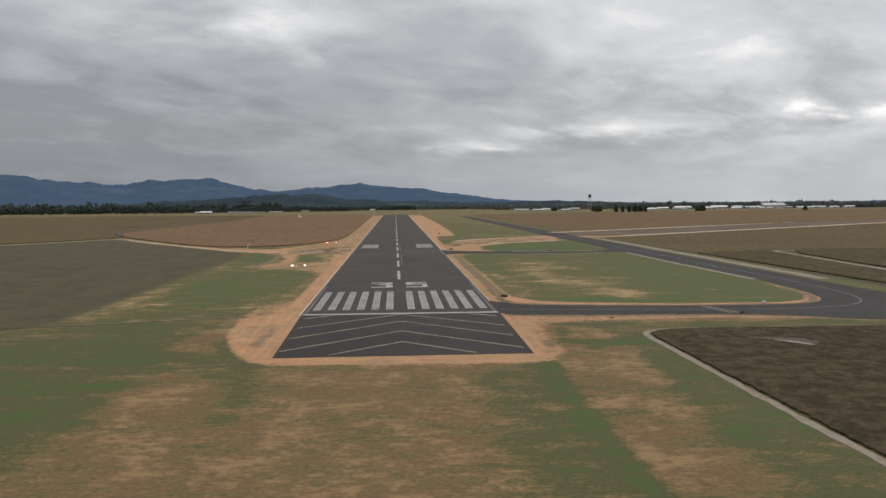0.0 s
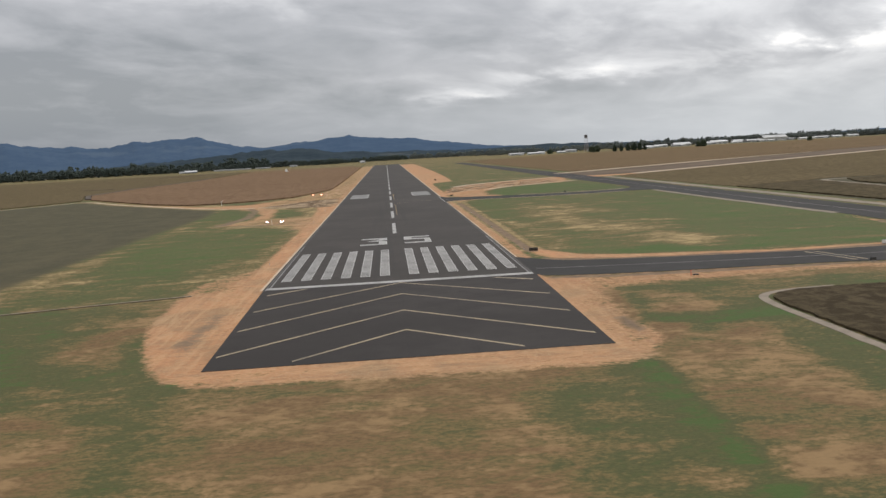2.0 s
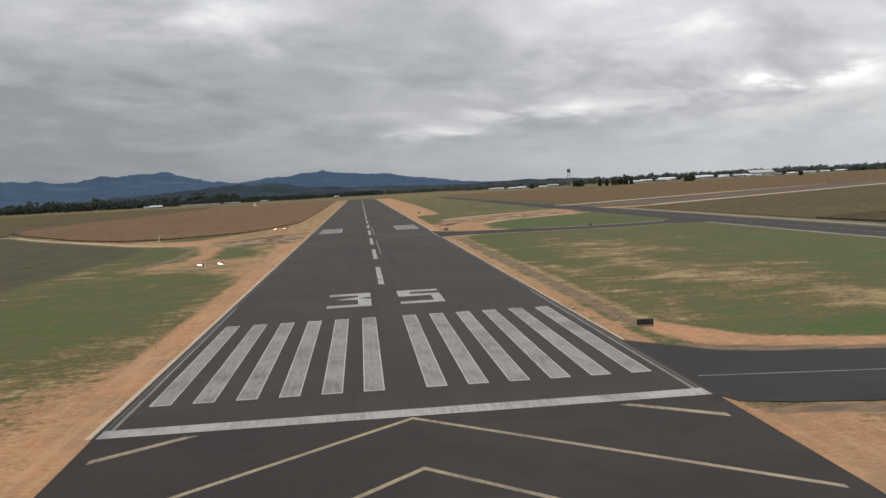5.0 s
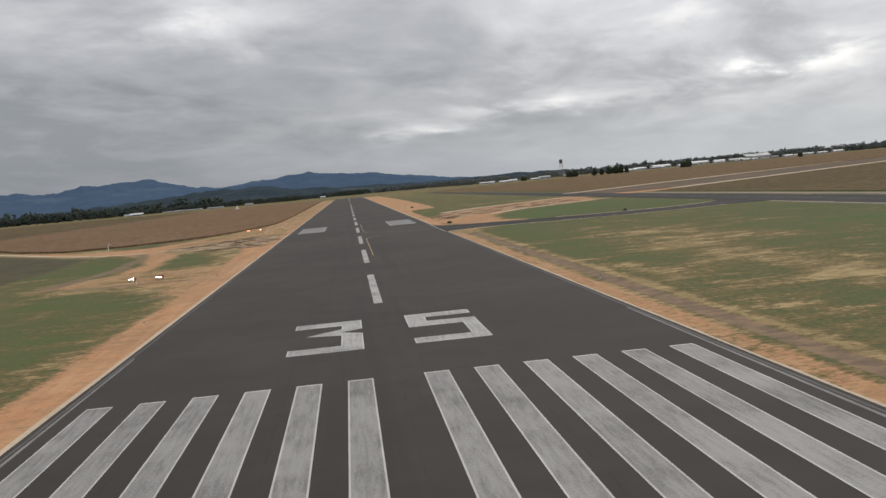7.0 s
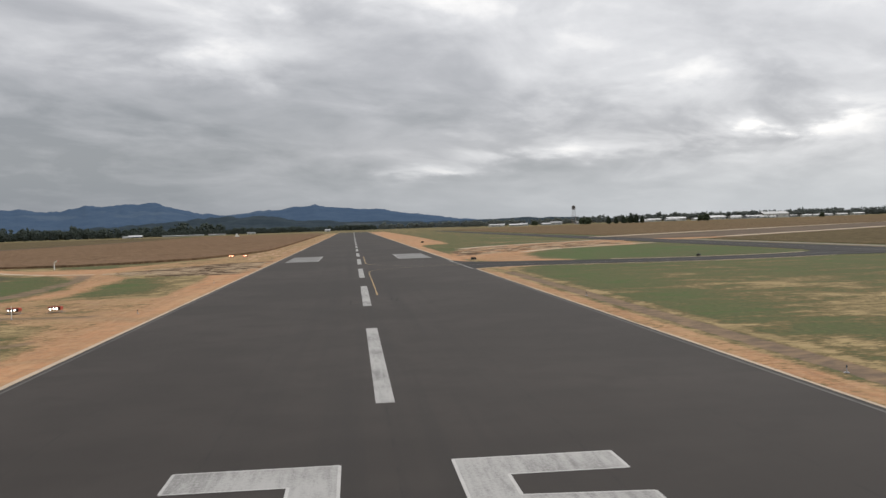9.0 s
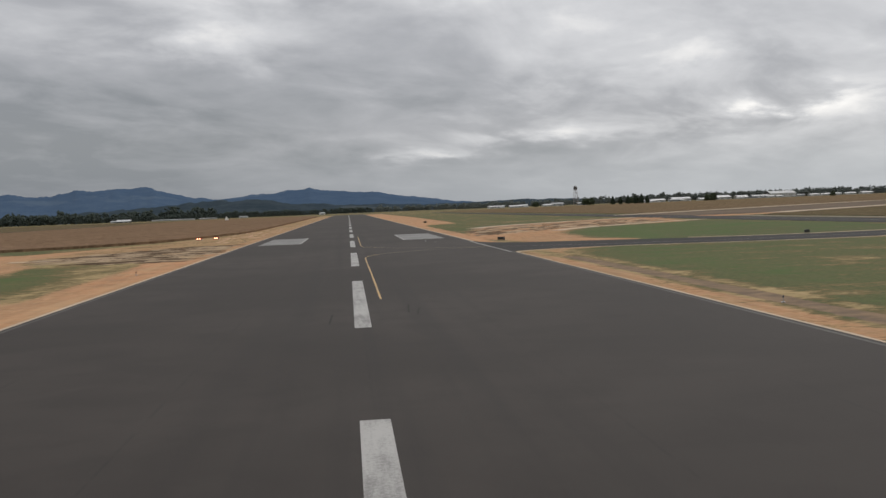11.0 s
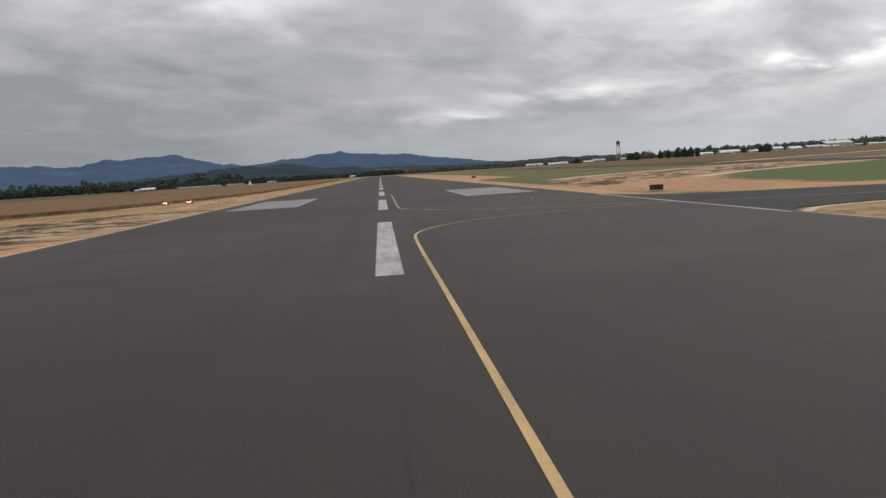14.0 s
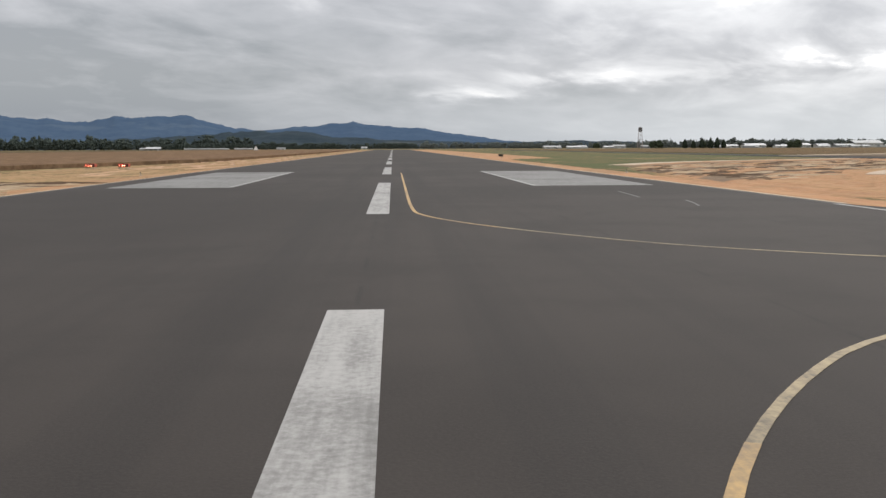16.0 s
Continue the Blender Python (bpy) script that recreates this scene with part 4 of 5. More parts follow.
# ---- scars, ditches and tracks through the fields
slab("bare_scar", wander([(66.6, -57.2), (69, -59.9), (71.2, -61.2), (72.6, -65.4), (71.6, -66), (68.8, -61.7)], 0.8, 0.2, 31), 0.25, 0.0, M_GRAVEL, "pale bare scar in the dark crop field", "bare patch")
slab("wet_scar", wander([(63, -54.7), (69.4, -56.5), (73.4, -58), (74.6, -63.4), (72.9, -64.7), (71.4, -60.8), (69, -59.5), (65, -57.2)], 0.8, 0.25, 32), 0.245, 0.0, M_BARK, "dark dead weeds beside the bare scar", "weeds")
slab("drain_ditch", band([(-34.5, -10.5), (-50, -14.8), (-62, -18.6), (-90, -27.1)], 0.9), -0.03, -0.3, M_FIELD_DARK, "narrow dark drain across the grass", "drain", 2, 0.15, 33)
slab("drain_path", band([(-34.5, -9.6), (-50, -13.9), (-62, -17.6), (-75, -21.8)], 0.5), -0.025, -0.3, M_GRAVEL, "thin pale line of gravel along the drain", "path", 2, 0.12, 34)
for i, line in enumerate(([(-214, 522), (-240, 606), (-243, 760), (-230, 964), (-236, 1120)], [(-303, 800), (-272, 795)], [(-375, 1430), (-300, 1540)])):
    slab("field_ditch", band(line, (4.0, 7.0, 9.0)[i]), 0.70, -0.2, M_BARK, "dark weedy ditch line through the crop fields", "ditch", 8, 0.6, 40 + i)



def earth_ridges(name, area, count, heading, length, width, tall, mat, label, seed):
    """Low broken ridges of turned soil, strewn inside an outline."""
    rng = random.Random(seed)
    x0, x1 = min(p[0] for p in area), max(p[0] for p in area)
    y0, y1 = min(p[1] for p in area), max(p[1] for p in area)
    verts, faces, made = [], [], 0
    while made < count:
        x, y = rng.uniform(x0, x1), rng.uniform(y0, y1)
        if inside(np.array([x]), np.array([y]), area)[0] < 0:
            continue
        made += 1
        a = math.radians(heading + rng.gauss(0, 9))
        reach, half, top = length * rng.uniform(0.4, 1.3), width * rng.uniform(0.5, 1.2), tall * rng.uniform(0.4, 1.3)
        cuts = 6
        k = len(verts)
        for i in range(cuts + 1):
            f = i / cuts
            swell = math.sin(math.pi * (0.08 + 0.84 * f)) * rng.uniform(0.6, 1.25)
            cx, cy = x + math.cos(a) * reach * (f - 0.5) + rng.gauss(0, 0.12), y + math.sin(a) * reach * (f - 0.5) + rng.gauss(0, 0.12)
            for side, z in ((-1, -0.14), (-0.35, top * swell - 0.06), (0.4, top * swell * rng.uniform(0.6, 1.1) - 0.06), (1, -0.14)):
                verts.append((cx - math.sin(a) * half * side * swell, cy + math.cos(a) * half * side * swell, z))
        for i in range(cuts):
            for j in range(3):
                b = k + i * 4 + j
                faces.append((b, b + 4, b + 5, b + 1))
    return tagged(new(name, mesh_of(name, verts, faces, mat)), label, "turned soil", kind="stuff")


rubble_area = [(-55.6, 269.2), (-49.1, 253.1), (-37.7, 244.9), (-29, 242.9), (-26.5, 269.2), (-27.5, 316.9), (-35.8, 309.2), (-47.2, 291.4)]
earth_ridges("turned_soil", rubble_area, 190, 18, 8.0, 0.24, 0.16, M_CLOD, "dark broken ridges of turned soil beside the runway", 71)
earth_ridges("turned_soil", rubble_area, 190, 18, 8.5, 0.34, 0.15, M_CLAY, "pale broken ridges of turned soil beside the runway", 72)
spoil_area = [(29, 307.2), (39.6, 316.9), (57.3, 346), (99, 377.9), (102.4, 421), (62.7, 398.5), (39.6, 370.4), (30.9, 346)]
earth_ridges("turned_soil", spoil_area, 130, 30, 6.0, 0.26, 0.15, M_CLOD, "dark low ridges across the bare orange soil", 73)
earth_ridges("turned_soil", spoil_area, 110, 30, 7.0, 0.36, 0.13, M_CLAY, "pale low ridges across the bare orange soil", 74)
earth_ridges("turned_soil", [(-25.5, 331.5), (-37.7, 336.3), (-38.6, 430.8), (-37.6, 556.6), (-25.5, 556.6)], 70, 88, 12.0, 0.7, 0.10, M_WORN, "wheel-worn ridges in the bare soil strip", 75)

# ---- approach lights: two pairs of boxes beside the runway ----
def light_box(x, y, lens, label, hood):
    """A low orange housing on legs with three beam slots to the approach."""
    ob = thing("approach_light_box", pose(x, y, -0.06), label, "approach light", "approach light boxes")
    bm = bmesh.new()
    box(bm, (1.45, 1.1, 0.42), (0, 0, 0.50), 0.05)
    box(bm, (1.55, 0.35, 0.05), (0, -0.55, 0.74), 0.02)
    part("housing", bm, M_ORANGE, ob)
    for i in (-1, 1):
        for j in (-1, 1):
            part("leg", rods(((i * 0.58, j * 0.4, 0), (i * 0.58, j * 0.4, 0.32), 0.035)), M_STEEL, ob)
    part("front_plate", boxed((1.34, 0.04, 0.34), (0, -0.553, 0.50)), M_BLACK, ob, "black front plate")
    for i in (-1, 0, 1):
        bm = bmesh.new()
        bmesh.ops.create_cone(bm, cap_ends=True, segments=16, radius1=0.135, radius2=0.135, depth=0.04, matrix=pose(i * 0.36, -0.585, 0.50, 90))
        part("lens", bm, lens, ob, "glowing beam lens")
        # Added hood: hides the lens from wide angles, standing in for a narrow beam.
        bm = bmesh.new()
        for r in (0.138, 0.150):
            bmesh.ops.create_cone(bm, cap_ends=False, segments=16, radius1=r, radius2=r, depth=hood, matrix=pose(i * 0.36, -0.595 - hood / 2, 0.50, 90))
        part("lens_hood", bm, M_BLACK, ob, "added black tube hood that narrows the lens beam")
    part("base_pad", boxed((1.9, 1.6, 0.06), (0, 0, 0.0), 0.01), M_GRAVEL, ob)
    return ob


for x in (-37.9, -42.8):
    light_box(x, 158.9, M_LAMP_WHITE, "low orange approach light box showing white beams on dry ground", 0.60)
for x in (-38.5, -43.3):
    light_box(x, 371.6, M_LAMP_RED, "low orange approach light box showing red beams beside the runway", 0.80)
light_mast = thing("marker_stake", pose(-40.4, 151.0, -0.06), "thin white stake beside the approach lights", "stake")
part("stake", rods(((0, 0, 0), (0, 0, 1.5), 0.05, 0.04)), M_POST, light_mast)
part("foot", rods(((0, 0, 0), (0, 0, 0.08), 0.14, 0.10)), M_STEEL, light_mast)


# ---- guidance signs, seen from behind ----
def guidance_sign(x, y, turn, label, wide=1.8, high=0.62):
    ob = thing("guidance_sign", pose(x, y, -0.06, 0, 0, turn), label, "airfield sign", "airfield signs")
    part("cabinet", boxed((wide, 0.28, high), (0, 0, 0.14 + high / 2), 0.03), M_BLACK, ob)
    part("rim", boxed((wide + 0.06, 0.10, 0.05), (0, 0, 0.165 + high), 0.015), M_DARK, ob)
    for i in (-1, 1):
        part("leg", rods(((i * wide * 0.38, 0, 0), (i * wide * 0.38, 0, 0.16), 0.04)), M_STEEL, ob)
        part("hinge", boxed((0.09, 0.04, 0.09), (i * wide * 0.35, -0.155, high * 0.8), 0.01), M_STEEL, ob)
    part("base_slab", boxed((wide + 0.3, 0.7, 0.08), (0, 0, 0.0), 0.01), M_GRAVEL, ob)
    return ob


guidance_sign(27.9, 24.8, -14, "black back of a low guidance sign beside the taxiway corner")
guidance_sign(28.5, 275.0, -20, "black back of a low guidance sign on bare orange soil", 1.4, 0.5)
guidance_sign(76.5, -19.2, 12, "small dark sign box beside the taxiway", 1.0, 0.5)
guidance_sign(77, 249, 0, "small dark sign box beside the linking taxiway", 0.9, 0.45)
guidance_sign(33.5, 519, 0, "small dark sign box beside the runway far down", 1.4, 0.6)


# ---- edge lights: small stakes with a lens ----
def edge_light():
    ob = thing("edge_light", pose(0, 0, 0), "small runway edge light on a short stem", "edge light", "edge lights")
    part("stem", rods(((0, 0, 0), (0, 0, 0.30), 0.025)), M_STEEL, ob)
    part("lens_dome", rods(((0, 0, 0.30), (0, 0, 0.44), 0.06, 0.035)), M_GLASS, ob)
    part("base_can", rods(((0, 0, 0), (0, 0, 0.03), 0.16)), M_STEEL, ob)
    return ob


first = edge_light()
first.matrix_world = pose(-26.6, 30, -0.06)
for i in range(24):
    for side in (-1, 1):
        if (i or side > 0) and not (side > 0 and i in (3,)):
            copy_thing(first, pose(side * 26.6, 30 + 60.96 * i, -0.06))


# ---- field marker: a white post with a bent orange head ----
marker = thing("field_marker", pose(-84.2, 311.1, -0.08), "white post with a bent orange-tipped head at the field edge", "marker")
part("post", rods(((0, 0, 0), (0, 0, 1.9), 0.16, 0.13)), M_POST, marker)
part("head", rods(((0, 0, 1.85), (0.35, 0, 2.25), 0.14), ((0.30, 0, 2.22), (1.0, 0, 2.40), 0.17, 0.10)), M_POST, marker)
part("tip", rods(((0.95, 0, 2.39), (1.25, 0, 2.42), 0.12, 0.08)), M_ORANGE, marker, "orange tip")
part("foot", boxed((0.6, 0.6, 0.1), (0, 0, 0.03), 0.02), M_GRAVEL, marker)

# orange stake with a dark box at the taxiway edge, and a pale box in the infield corner
stub = thing("edge_marker", pose(45.5, -22.1, -0.06), "short orange stake beside a dark box at the taxiway edge", "marker")
part("stake", rods(((0, 0, 0), (0, 0, 0.75), 0.07, 0.05)), M_ORANGE, stub)
part("cap", rods(((0, 0, 0.75), (0, 0, 0.84), 0.09, 0.05)), M_ORANGE, stub)
part("box", boxed((0.9, 0.45, 0.22), (0.75, 0, 0.10), 0.03), M_BLACK, stub, "low dark box")
pale_box = thing("utility_box", pose(90.0, 2.4, -0.06), "small pale utility box in the infield corner", "utility box")
part("cabinet", boxed((0.8, 0.5, 0.55), (0, 0, 0.33), 0.03), M_POST, pale_box)
part("lid", boxed((0.88, 0.58, 0.06), (0, 0, 0.63), 0.015), M_STEEL, pale_box)
part("plinth", boxed((1.0, 0.7, 0.10), (0, 0, 0.03), 0.01), M_GRAVEL, pale_box)

# white wind tee far out in the field
tee = thing("wind_indicator", pose(-160.6, 1365, -0.06), "white wind indicator with a tapered body on a mast", "wind indicator")
part("mast", rods(((0, 0, 0), (0, 0, 3.4), 0.16, 0.10)), M_POST, tee)
bm = bmesh.new()
bmesh.ops.create_cone(bm, cap_ends=True, segments=3, radius1=3.2, radius2=0.4, depth=4.6, matrix=pose(0, 0, 3.2, 0, 0, 20))
part("body", bm, M_POST, tee)
part("vane", boxed((5.6, 0.25, 0.7), (0.5, 0, 1.3), 0.05), M_POST, tee)


# ---- buildings ----
def shed(x, y, length, depth, tall, turn=0, roof=M_ROOF_WHITE, wall=M_WALL_PALE, label="", doors=2, name="warehouse", pitch=0.15, category="building", bays=0):
    ob = thing(name, pose(x, y, -0.1, 0, 0, turn), label, category, "airfield buildings")
    part("wall", boxed((length, depth, tall), (0, 0, tall / 2)), wall, ob)
    rise = depth * pitch
    bm = bmesh.new()
    outline = [(-depth / 2 - 0.6, tall), (0, tall + rise), (depth / 2 + 0.6, tall), (depth / 2 + 0.6, tall + 0.35), (0, tall + rise + 0.4), (-depth / 2 - 0.6, tall + 0.35)]
    ends = [[bm.verts.new((s * (length / 2 + 0.5), p, z)) for p, z in outline] for s in (-1, 1)]
    for i in range(6):
        j = (i + 1) % 6
        bm.faces.new((ends[0][i], ends[1][i], ends[1][j], ends[0][j]))
    bm.faces.new(ends[0])
    bm.faces.new(ends[1][::-1])
    bmesh.ops.recalc_face_normals(bm, faces=bm.faces)
    part("roof", bm, roof, ob)
    for i in range(doors):
        at = (i + 0.5) / doors * length - length / 2
        part("door", boxed((min(6.0, length / doors * 0.5), 0.2, tall * 0.7), (at, -depth / 2 - 0.05, tall * 0.35)), M_WALL_GREY, ob)
    for i in range(bays):
        at = (i + 0.5) / bays * length - length / 2 + 3
        pane = part("window", boxed((2.4, 0.16, 1.3), (at, -depth / 2 - 0.04, tall * 0.62)), M_GLASS, ob)
        part("sill", boxed((2.6, 0.3, 0.12), (at, -depth / 2 - 0.08, tall * 0.62 - 0.75)), M_POST, pane)
    for i in range(max(1, int(length / 45))):
        part("roof_vent", rods(((i * 40 - length / 3, 0, tall + rise), (i * 40 - length / 3, 0, tall + rise + 1.6), 0.7, 0.5)), M_STEEL, ob)
    return ob


shed(-453, 2070, 27, 20, 2.4, 6, wall=M_DARK, label="hangar with a broad white roof over a dark open front", doors=3, name="hangar", pitch=0.16)
shed(-472, 2080, 18, 16, 1.8, 6, roof=M_ROOF_GREY, label="low grey-roofed lean-to beside the hangar", doors=1, name="annex")
shed(-372, 2163.7, 88, 11, 2.0, 3, wall=M_WALL_GREY, label="long low white-roofed row of hangar bays", doors=10, name="hangar_row", pitch=0.05)
shed(-303, 2190.9, 36, 11, 2.0, 3, wall=M_WALL_GREY, label="short low white-roofed row of hangar bays", doors=4, name="hangar_row", pitch=0.05)
shed(-232, 2234.5, 18, 10, 2.4, 0, roof=M_ROOF_GREY, label="small pale farm shed", doors=2, name="farm_shed")
shed(-60, 2267.2, 12, 9, 3.4, 10, label="small white house near the runway end", doors=1, bays=2, name="house")
shed(283, 1962, 14, 10, 3.4, 10, label="small white house at the edge of the fields", doors=1, bays=2, name="house")
shed(305, 1994.7, 18, 10, 3.4, -8, label="small white house among trees", doors=1, bays=3, name="house")
shed(330, 1953.3, 26, 14, 2.4, 0, label="long white-roofed shed at the field edge", doors=3, bays=4)
shed(358, 2016.5, 16, 12, 3.4, 0, label="pale shed with a high white roof", doors=2)
shed(388, 1929.3, 18, 12, 2.4, 5, label="white-roofed shed at the field edge", doors=2, bays=2)
shed(420, 1983.8, 24, 16, 4.0, 0, roof=M_ROOF_GREY, label="grey-roofed hall beside the water tower", doors=2, bays=4)
shed(462, 1940.2, 22, 14, 3.2, 0, roof=M_ROOF_GREY, wall=M_WALL_GREY, label="grey hall beside the water tower", doors=2, bays=4)
shed(560, 1853, 22, 10, 3.2, 0, label="low white shed below the conifers", doors=2)
for x, y, length, depth, tall, turn, pale, label in (
        (600, 1934.8, 16, 10, 2.8, 8, True, "low white shed in a row beyond the fields"),
        (622, 1962, 28, 18, 3.8, 3, True, "white-roofed warehouse beyond the fields"),
        (650, 1940.2, 20, 12, 2.8, -4, False, "low grey shed between white warehouses"),
        (678, 1989.3, 40, 24, 4.8, 3, True, "long white-roofed warehouse beyond the fields"),
        (712, 1945.7, 24, 14, 3.0, 5, True, "low white-roofed shed beyond the fields"),
        (738, 1972.9, 26, 18, 3.6, 2, False, "grey-roofed hall between white warehouses"),
        (770, 2005.6, 40, 26, 5.0, 3, True, "tall white-roofed warehouse beyond the fields"),
        (798, 1951.1, 16, 10, 2.8, -6, True, "small white shed beyond the fields"),
        (836, 1962, 36, 22, 4.0, 4, False, "long grey warehouse with flat grey roof"),
        (868, 1940.2, 14, 10, 2.8, 4, True, "small white shed beside the factory hall"),
        (948, 1951.1, 20, 12, 3.2, 4, True, "small pale shed with a yellowish front"),
        (978, 1967.5, 13, 9, 2.8, -8, True, "small white shed among trees"),
        (606, 1985, 20, 12, 3.4, -3, True, "white shed half hidden behind a warehouse"),
        (636, 2005, 18, 12, 4.2, 6, True, "white gabled hall behind lower sheds"),
        (664, 1948, 14, 9, 2.6, 2, True, "small white shed on the field side"),
        (694, 2020, 26, 14, 4.6, 4, True, "white-roofed hall behind the warehouses"),
        (725, 1946, 15, 9, 2.6, -5, False, "small grey shed on the field side"),
        (752, 2015, 22, 14, 4.4, 0, True, "pale hall behind the warehouses"),
        (786, 1940, 18, 10, 3.0, 5, True, "white shed beside parked trucks"),
        (818, 2010, 24, 16, 5.0, 3, True, "tall white hall behind a grey warehouse"),
        (852, 1945, 15, 9, 2.8, -4, True, "small white shed on the field side"),
        (930, 1975, 16, 10, 3.4, 2, False, "grey shed beside the factory hall"),
        (1046, 1990, 22, 12, 3.2, -4, True, "white shed among the far trees"),
        (1088, 2000, 26, 14, 3.4, 5, True, "pale long shed among the far trees"),
        (1010, 1994.7, 34, 16, 3.2, 4, False, "grey shed among trees")):
    shed(x, y, length, depth, tall, turn, M_ROOF_WHITE if pale else M_ROOF_GREY, M_WALL_PALE if pale else M_WALL_GREY, label, max(1, int(length / 12)), "warehouse", 0.12, "building", int(length / 9))
shed(905, 2016.5, 58, 34, 8.0, 4, wall=M_WALL_PALE, roof=M_ROOF_GREY, label="large pale factory hall", doors=3, bays=8, name="factory")


def box_truck(x, y, turn):
    ob = thing("box_truck", pose(x, y, -0.06, 0, 0, turn), "white box truck parked beside the warehouses", "truck", "parked trucks")
    part("cargo_box", boxed((7.0, 2.5, 2.6), (0, 0, 2.3), 0.05), M_ROOF_WHITE, ob)
    cab = part("cab", boxed((2.0, 2.4, 2.2), (4.7, 0, 1.7), 0.15), M_ROOF_WHITE, ob)
    part("windscreen", boxed((0.06, 2.0, 0.8), (5.72, 0, 2.2), 0.02), M_GLASS, cab)
    part("chassis", boxed((9.0, 0.9, 0.3), (1.0, 0, 0.8), 0.03), M_DARK, ob)
    for wx in (-2.4, 4.4):
        for wy in (-1.0, 1.0):
            part("wheel", rods(((wx, wy - 0.15, 0.5), (wx, wy + 0.15, 0.5), 0.5), sides=14), M_DARK, ob)
    return ob


first_truck = box_truck(296, 1918.4, 8)
for x, y, turn in ((342, 1909.7, 0), (566, 1842.1, 5), (818, 1918.4, 90), (826, 1920.6, 80), (884, 1909.7, 10), (990, 1931.5, 0)):
    copy_thing(first_truck, pose(x, y, -0.06, 0, 0, turn))


def water_tower(x, y):
    ob = thing("water_tower", pose(x, y, -0.1), "dark water tower tank on tall pale lattice legs", "water tower")
    bm = bmesh.new()
    bmesh.ops.create_cone(bm, cap_ends=True, segments=24, radius1=3.5, radius2=3.5, depth=5.4, matrix=pose(0, 0, 33.6))
    bmesh.ops.create_cone(bm, cap_ends=True, segments=24, radius1=1.2, radius2=3.5, depth=1.6, matrix=pose(0, 0, 29.8))
    part("tank", bm, M_RUST, ob)
    bm = bmesh.new()
    bmesh.ops.create_cone(bm, cap_ends=True, segments=24, radius1=3.8, radius2=0.4, depth=1.6, matrix=pose(0, 0, 37.05))
    part("tank_roof", bm, M_RUST, ob)
    feet = [(6.0 * math.cos(a), 6.0 * math.sin(a)) for a in (0.6, 2.17, 3.74, 5.31)]
    tops = [(3.6 * math.cos(a), 3.6 * math.sin(a)) for a in (0.6, 2.17, 3.74, 5.31)]
    for (fx, fy), (tx, ty) in zip(feet, tops):
        part("leg", rods(((fx, fy, 0), (tx, ty, 31), 0.32, 0.28)), M_LEGS, ob)
    for i in range(4):
        a, b = feet[i], feet[(i + 1) % 4]
        for z in (8, 16, 24):
            f = 1 - z / 31 * 0.4
            part("brace", rods(((a[0] * f, a[1] * f, z), (b[0] * f, b[1] * f, z), 0.17)), M_LEGS, ob)
    part("riser_pipe", rods(((0, 0, 0), (0, 0, 29.2), 0.34, 0.3)), M_LEGS, ob)
    part("walkway", rods(((0, 0, 29.9), (0, 0, 30.2), 4.2, 4.2), sides=24), M_LEGS, ob)
    return ob


water_tower(440, 1905)


# ---- trees ----
def clump(verts, faces, centre, size, rng):
    """An uneven lump of leaves."""
    k = len(verts)
    for d in ((1, 0, 0), (-1, 0, 0), (0, 1, 0), (0, -1, 0), (0, 0, 1), (0, 0, -1)):
        s = size * rng.uniform(0.55, 1.3)
        verts.append(tuple(centre[i] + d[i] * s + rng.uniform(-0.3, 0.3) * size for i in range(3)))
    faces += [(k + a, k + b, k + c) for a, b, c in ((0, 2, 4), (2, 1, 4), (1, 3, 4), (3, 0, 4), (2, 0, 5), (1, 2, 5), (3, 1, 5), (0, 3, 5))]


def broad_crown(verts, faces, x, y, tall, wide, rng, count):
    for _ in range(count):
        a, h = rng.uniform(0, 6.283), rng.uniform(0.08, 1.0)
        h = 0.06 + 0.94 * h
        r = wide * math.sqrt(max(0.12, 1 - (abs(h - 0.42) / 0.6) ** 2)) * rng.uniform(0.3, 1.0)
        clump(verts, faces, (x + r * math.cos(a), y + r * math.sin(a), tall * h), tall * rng.uniform(0.09, 0.18), rng)


def conifer_crown(verts, faces, x, y, tall, wide, rng, whorls=13, arms=8, blunt=1.0):
    for i in range(whorls):
        f = i / whorls
        z, reach = tall * (0.10 + 0.9 * f), wide * (1 - f ** blunt) ** 0.8 * min(1.0, 0.6 + 2 * f) + 0.25
        for j in range(arms):
            a = 6.283 * (j + rng.uniform(0, 0.8)) / arms + i
            r = reach * rng.uniform(0.65, 1.15)
            c, s, k = math.cos(a), math.sin(a), len(verts)
            w, drop, thick = r * 0.30 + 0.15, r * rng.uniform(0.15, 0.45), tall * 0.055
            verts += [(x, y, z + thick), (x + c * r * 0.55 - s * w, y + s * r * 0.55 + c * w, z - drop * 0.3), (x + c * r, y + s * r, z - drop),
                      (x + c * r * 0.55 + s * w, y + s * r * 0.55 - c * w, z - drop * 0.3), (x + c * r * 0.5, y + s * r * 0.5, z - drop - thick * 0.7)]
            faces += [(k, k + 1, k + 2), (k, k + 2, k + 3), (k + 1, k + 4, k + 2), (k + 2, k + 4, k + 3)]


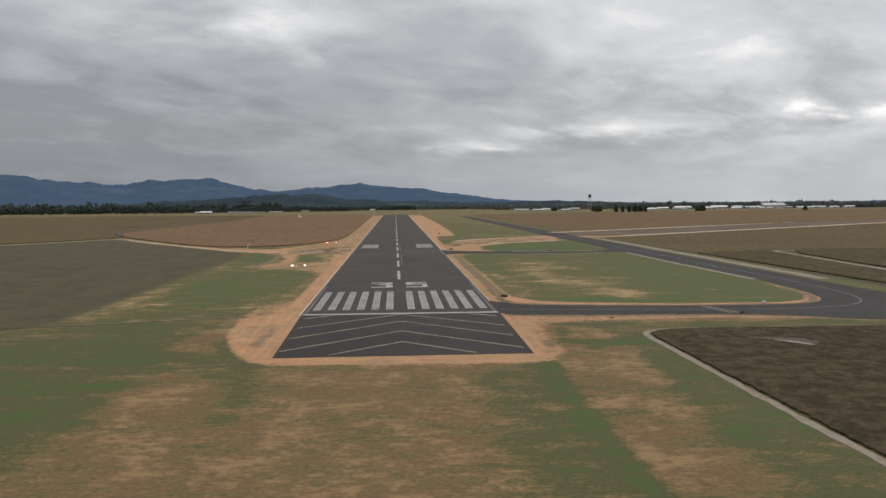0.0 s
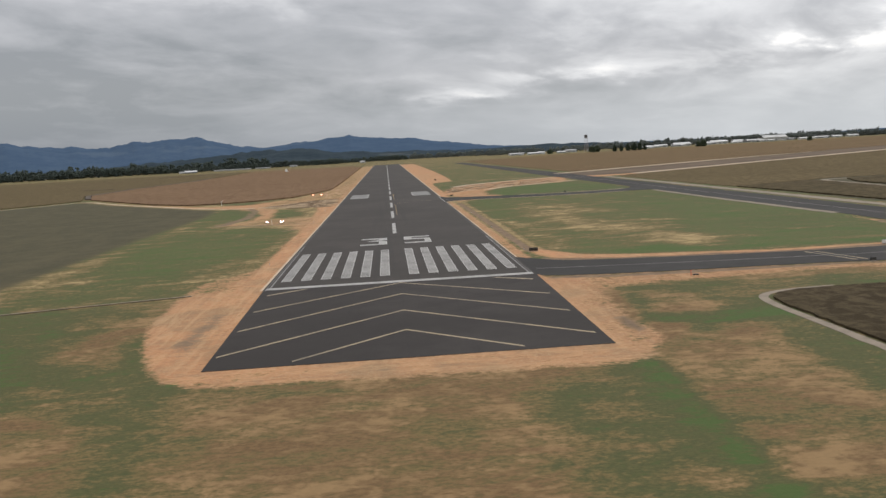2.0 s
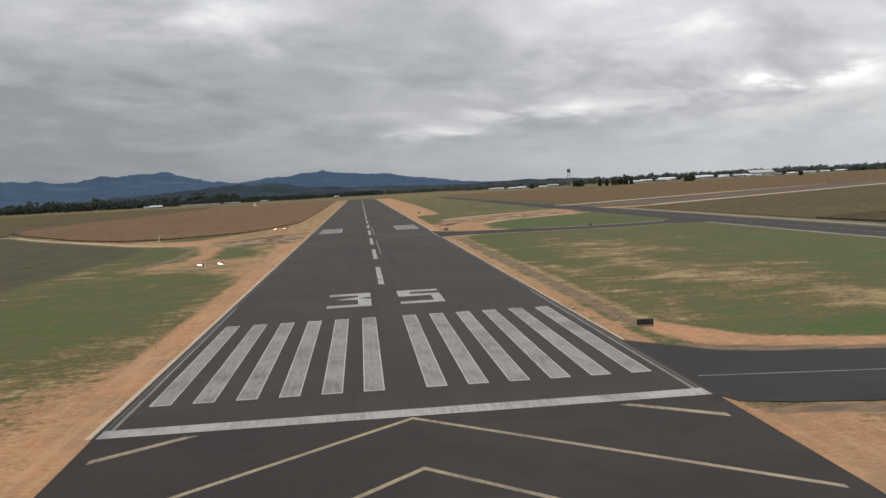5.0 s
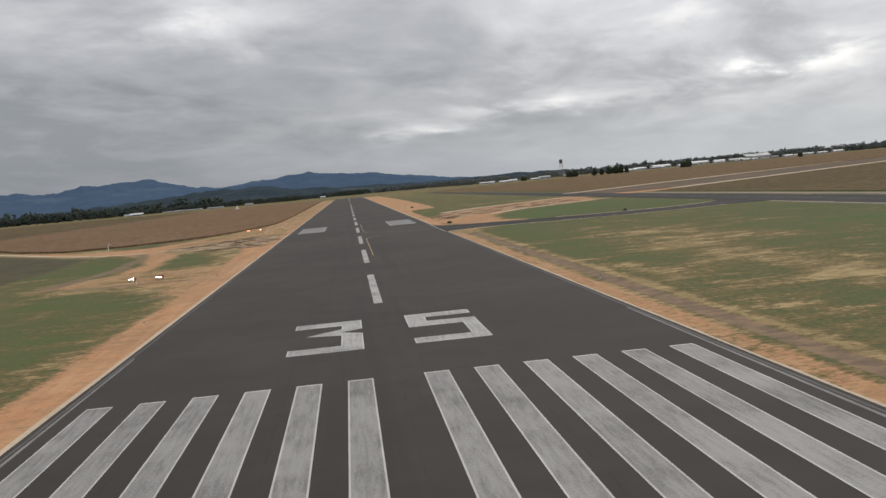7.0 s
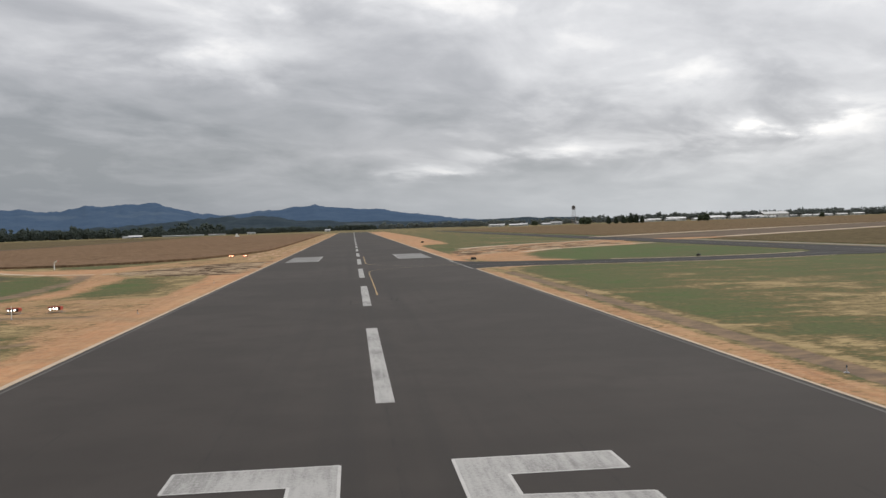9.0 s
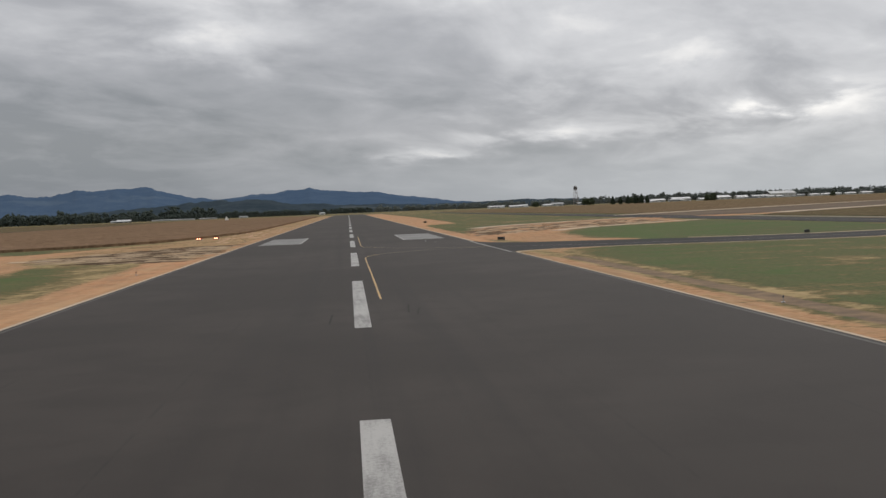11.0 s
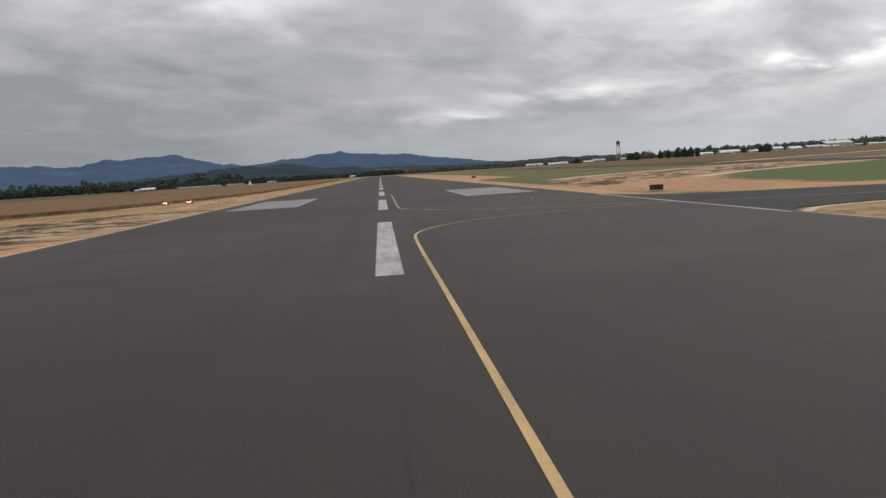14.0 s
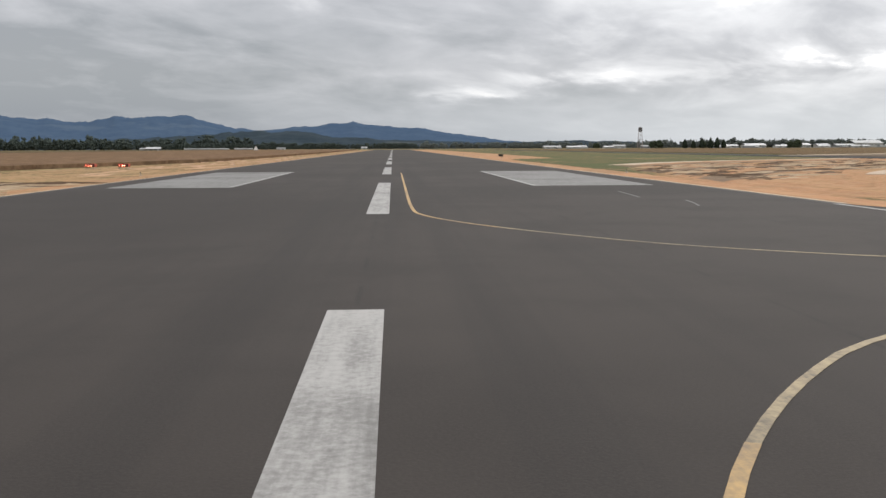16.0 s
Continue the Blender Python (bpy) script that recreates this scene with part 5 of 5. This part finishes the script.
def lone_tree(x, y, tall, wide, seed, needle, label):
    rng = random.Random(seed)
    ob = thing("conifer" if needle else "broadleaf_tree", pose(x, y, -0.1), label, "tree", "lone trees")
    limbs = [((0, 0, 0), (0, 0, tall * (0.9 if needle else 0.5)), tall * 0.022, tall * 0.006)]
    if not needle:
        for i in range(6):
            a = i * 1.05 + rng.random()
            limbs.append(((0, 0, tall * (0.25 + 0.04 * i)), (wide * 0.6 * math.cos(a), wide * 0.6 * math.sin(a), tall * (0.55 + 0.05 * i)), tall * 0.010, tall * 0.004))
    part("trunk", rods(*limbs), M_BARK, ob)
    verts, faces = [], []
    if needle:
        conifer_crown(verts, faces, 0, 0, tall, wide, rng, 19, 11, 2.2)
    else:
        broad_crown(verts, faces, 0, 0, tall, wide, rng, 170)
    crown = new("crown", mesh_of("crown", verts, faces, M_NEEDLE if needle else M_LEAF))
    crown.parent = ob
    return ob


for i, (x, tall) in enumerate(((437, 17), (450, 16), (463, 18), (476, 19.5), (486, 20), (496, 16.5))):
    lone_tree(x, 1635, tall * 0.84, tall * 0.27, 30 + i, True, "tall dark conifer in a row beside the field")
for i, (x, y, tall, wide) in enumerate(((408, 1700.4, 11, 7), (420, 1711.3, 12, 6), (618, 1656.8, 12, 6.5), (612, 1667.7, 10, 5), (350, 1853, 9, 6), (508, 1765.8, 10, 6),
                                        (820, 1635, 8, 5), (528, 1787.6, 9, 5))):
    lone_tree(x, y, tall, wide, 50 + i, False, "round dark broadleaf tree at the field edge")


def wood(name, rows, seed, label, share=0.5, mat=M_FARWOOD):
    """A far belt of trees: rows of x0, y0, x1, y1, count, least and greatest height."""
    rng = random.Random(seed)
    verts, faces, kinds = [], [], []
    for x0, y0, x1, y1, count, lo, hi in rows:
        for i in range(count):
            f = (i + rng.uniform(-0.6, 0.6)) / count
            x, y = x0 + (x1 - x0) * f + rng.uniform(-12, 12), y0 + (y1 - y0) * f + rng.uniform(-25, 25)
            tall = rng.uniform(lo, hi) * (1.25 if rng.random() < 0.12 else 1.0)
            if rng.random() < share:
                conifer_crown(verts, faces, x, y, tall * 1.1, tall * 0.30, rng, 7, 7)
            else:
                broad_crown(verts, faces, x, y, tall, tall * rng.uniform(0.5, 0.9), rng, 32)
    return tagged(new(name, mesh_of(name, verts, faces, mat)), label, "woodland", kind="stuff")


wood("far_woodland", [(-2600, 2234.5, -540, 2201.8, 420, 14, 23), (-2400, 2343.5, -300, 2310.8, 330, 16, 25), (-560, 2223.6, -120, 2332.6, 190, 7, 13),
                      (-480, 2387.1, 60, 2507, 200, 9, 14)], 3, "long dark belt of mixed trees beyond the fields", 0.25)
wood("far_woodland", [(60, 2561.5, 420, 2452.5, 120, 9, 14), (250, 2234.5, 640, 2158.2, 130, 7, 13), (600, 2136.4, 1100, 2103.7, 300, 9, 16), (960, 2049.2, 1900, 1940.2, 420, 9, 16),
                      (1000, 2136.4, 2600, 2016.5, 300, 9, 15), (480, 2398, 1200, 2343.5, 170, 10, 15)], 4, "dark tree belt behind the far warehouses, paled with painted haze", 0.45, M_HAZEWOOD)
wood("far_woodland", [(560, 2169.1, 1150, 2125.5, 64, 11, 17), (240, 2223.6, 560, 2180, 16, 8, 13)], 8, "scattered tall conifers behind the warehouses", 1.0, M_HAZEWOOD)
wood("far_woodland", [(-2500, -1308, 2500, -1362.5, 150, 14, 26)], 6, "dark tree belt behind the airfield approach", 0.5)


# ---- hills round the plain ----
def ridge(name, profile, radius, depth, mat, label, seed, rough, knobs, spread):
    """A rounded range of hills: its skyline by bearing (degrees from north) and height (degrees) as seen from the runway."""
    bearings = np.concatenate([np.arange(-180, -36, 2.0), np.arange(-36, 42, 0.16), np.arange(42, 180.1, 2.0)])
    bearings = bearings[(bearings >= spread[0]) & (bearings <= spread[1])]
    skyline = np.interp(bearings, *zip(*profile))
    steps = np.linspace(0, 1, 9)
    verts, faces = [], []
    for b, e in zip(np.radians(bearings), skyline):
        for i, f in enumerate(steps):
            swell = math.sin(min(f / 0.8, 1.0) * math.pi / 2) if f <= 0.8 else 1 - (f - 0.8) * 2.0
            r = radius - depth * (1 - f)
            n = noise.fractal(Vector((math.sin(b) * r * 0.006, math.cos(b) * r * 0.006, seed)), 0.6, 2.2, 6)
            top = radius * 0.965 * math.tan(math.radians(e))
            bump = noise.fractal(Vector((math.sin(b) * radius * 0.016, math.cos(b) * radius * 0.016, seed + 9 + f * 3)), 0.8, 2.1, 4)
            z = max(-2.0, top * swell * (1 + rough * n * (1 - 0.55 * (i == 7))) + bump * knobs * min(1.0, top / 40) * swell - (3 if f == 0 else 0))
            verts.append((math.sin(b) * r, 60 + math.cos(b) * r, z))
    k = len(steps)
    for a in range(len(bearings) - 1):
        for i in range(k - 1):
            faces.append((a * k + i, (a + 1) * k + i, (a + 1) * k + i + 1, a * k + i + 1))
    return tagged(new(name, mesh_of(name, verts, faces, mat, True)), label, "hills", kind="structure")


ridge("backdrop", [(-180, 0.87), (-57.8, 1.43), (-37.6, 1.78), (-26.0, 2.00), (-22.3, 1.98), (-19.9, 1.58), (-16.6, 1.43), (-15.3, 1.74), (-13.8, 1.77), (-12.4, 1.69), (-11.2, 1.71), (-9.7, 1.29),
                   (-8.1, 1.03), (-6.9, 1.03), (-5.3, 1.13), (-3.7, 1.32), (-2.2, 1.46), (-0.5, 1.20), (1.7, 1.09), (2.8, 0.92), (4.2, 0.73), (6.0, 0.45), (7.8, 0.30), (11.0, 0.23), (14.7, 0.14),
                   (18.5, 0.09), (27.9, 0.09), (57.8, 0.81), (180, 0.87)], 4690, 1300, M_MOUNTAIN, "forested mountain range with haze painted in as blue", 3, 0.08, 4.5, (-180, 180))
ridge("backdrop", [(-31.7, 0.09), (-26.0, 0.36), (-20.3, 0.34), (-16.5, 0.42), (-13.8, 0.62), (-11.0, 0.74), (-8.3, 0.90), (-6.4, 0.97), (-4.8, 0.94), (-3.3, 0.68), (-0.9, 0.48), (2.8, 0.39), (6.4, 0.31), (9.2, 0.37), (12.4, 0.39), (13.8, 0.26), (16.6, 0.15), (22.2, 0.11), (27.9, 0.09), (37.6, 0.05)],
      3300, 700, M_FOOTHILL, "dark forested foothills below the mountains, haze in their colour", 7, 0.24, 6.0, (-34, 40))
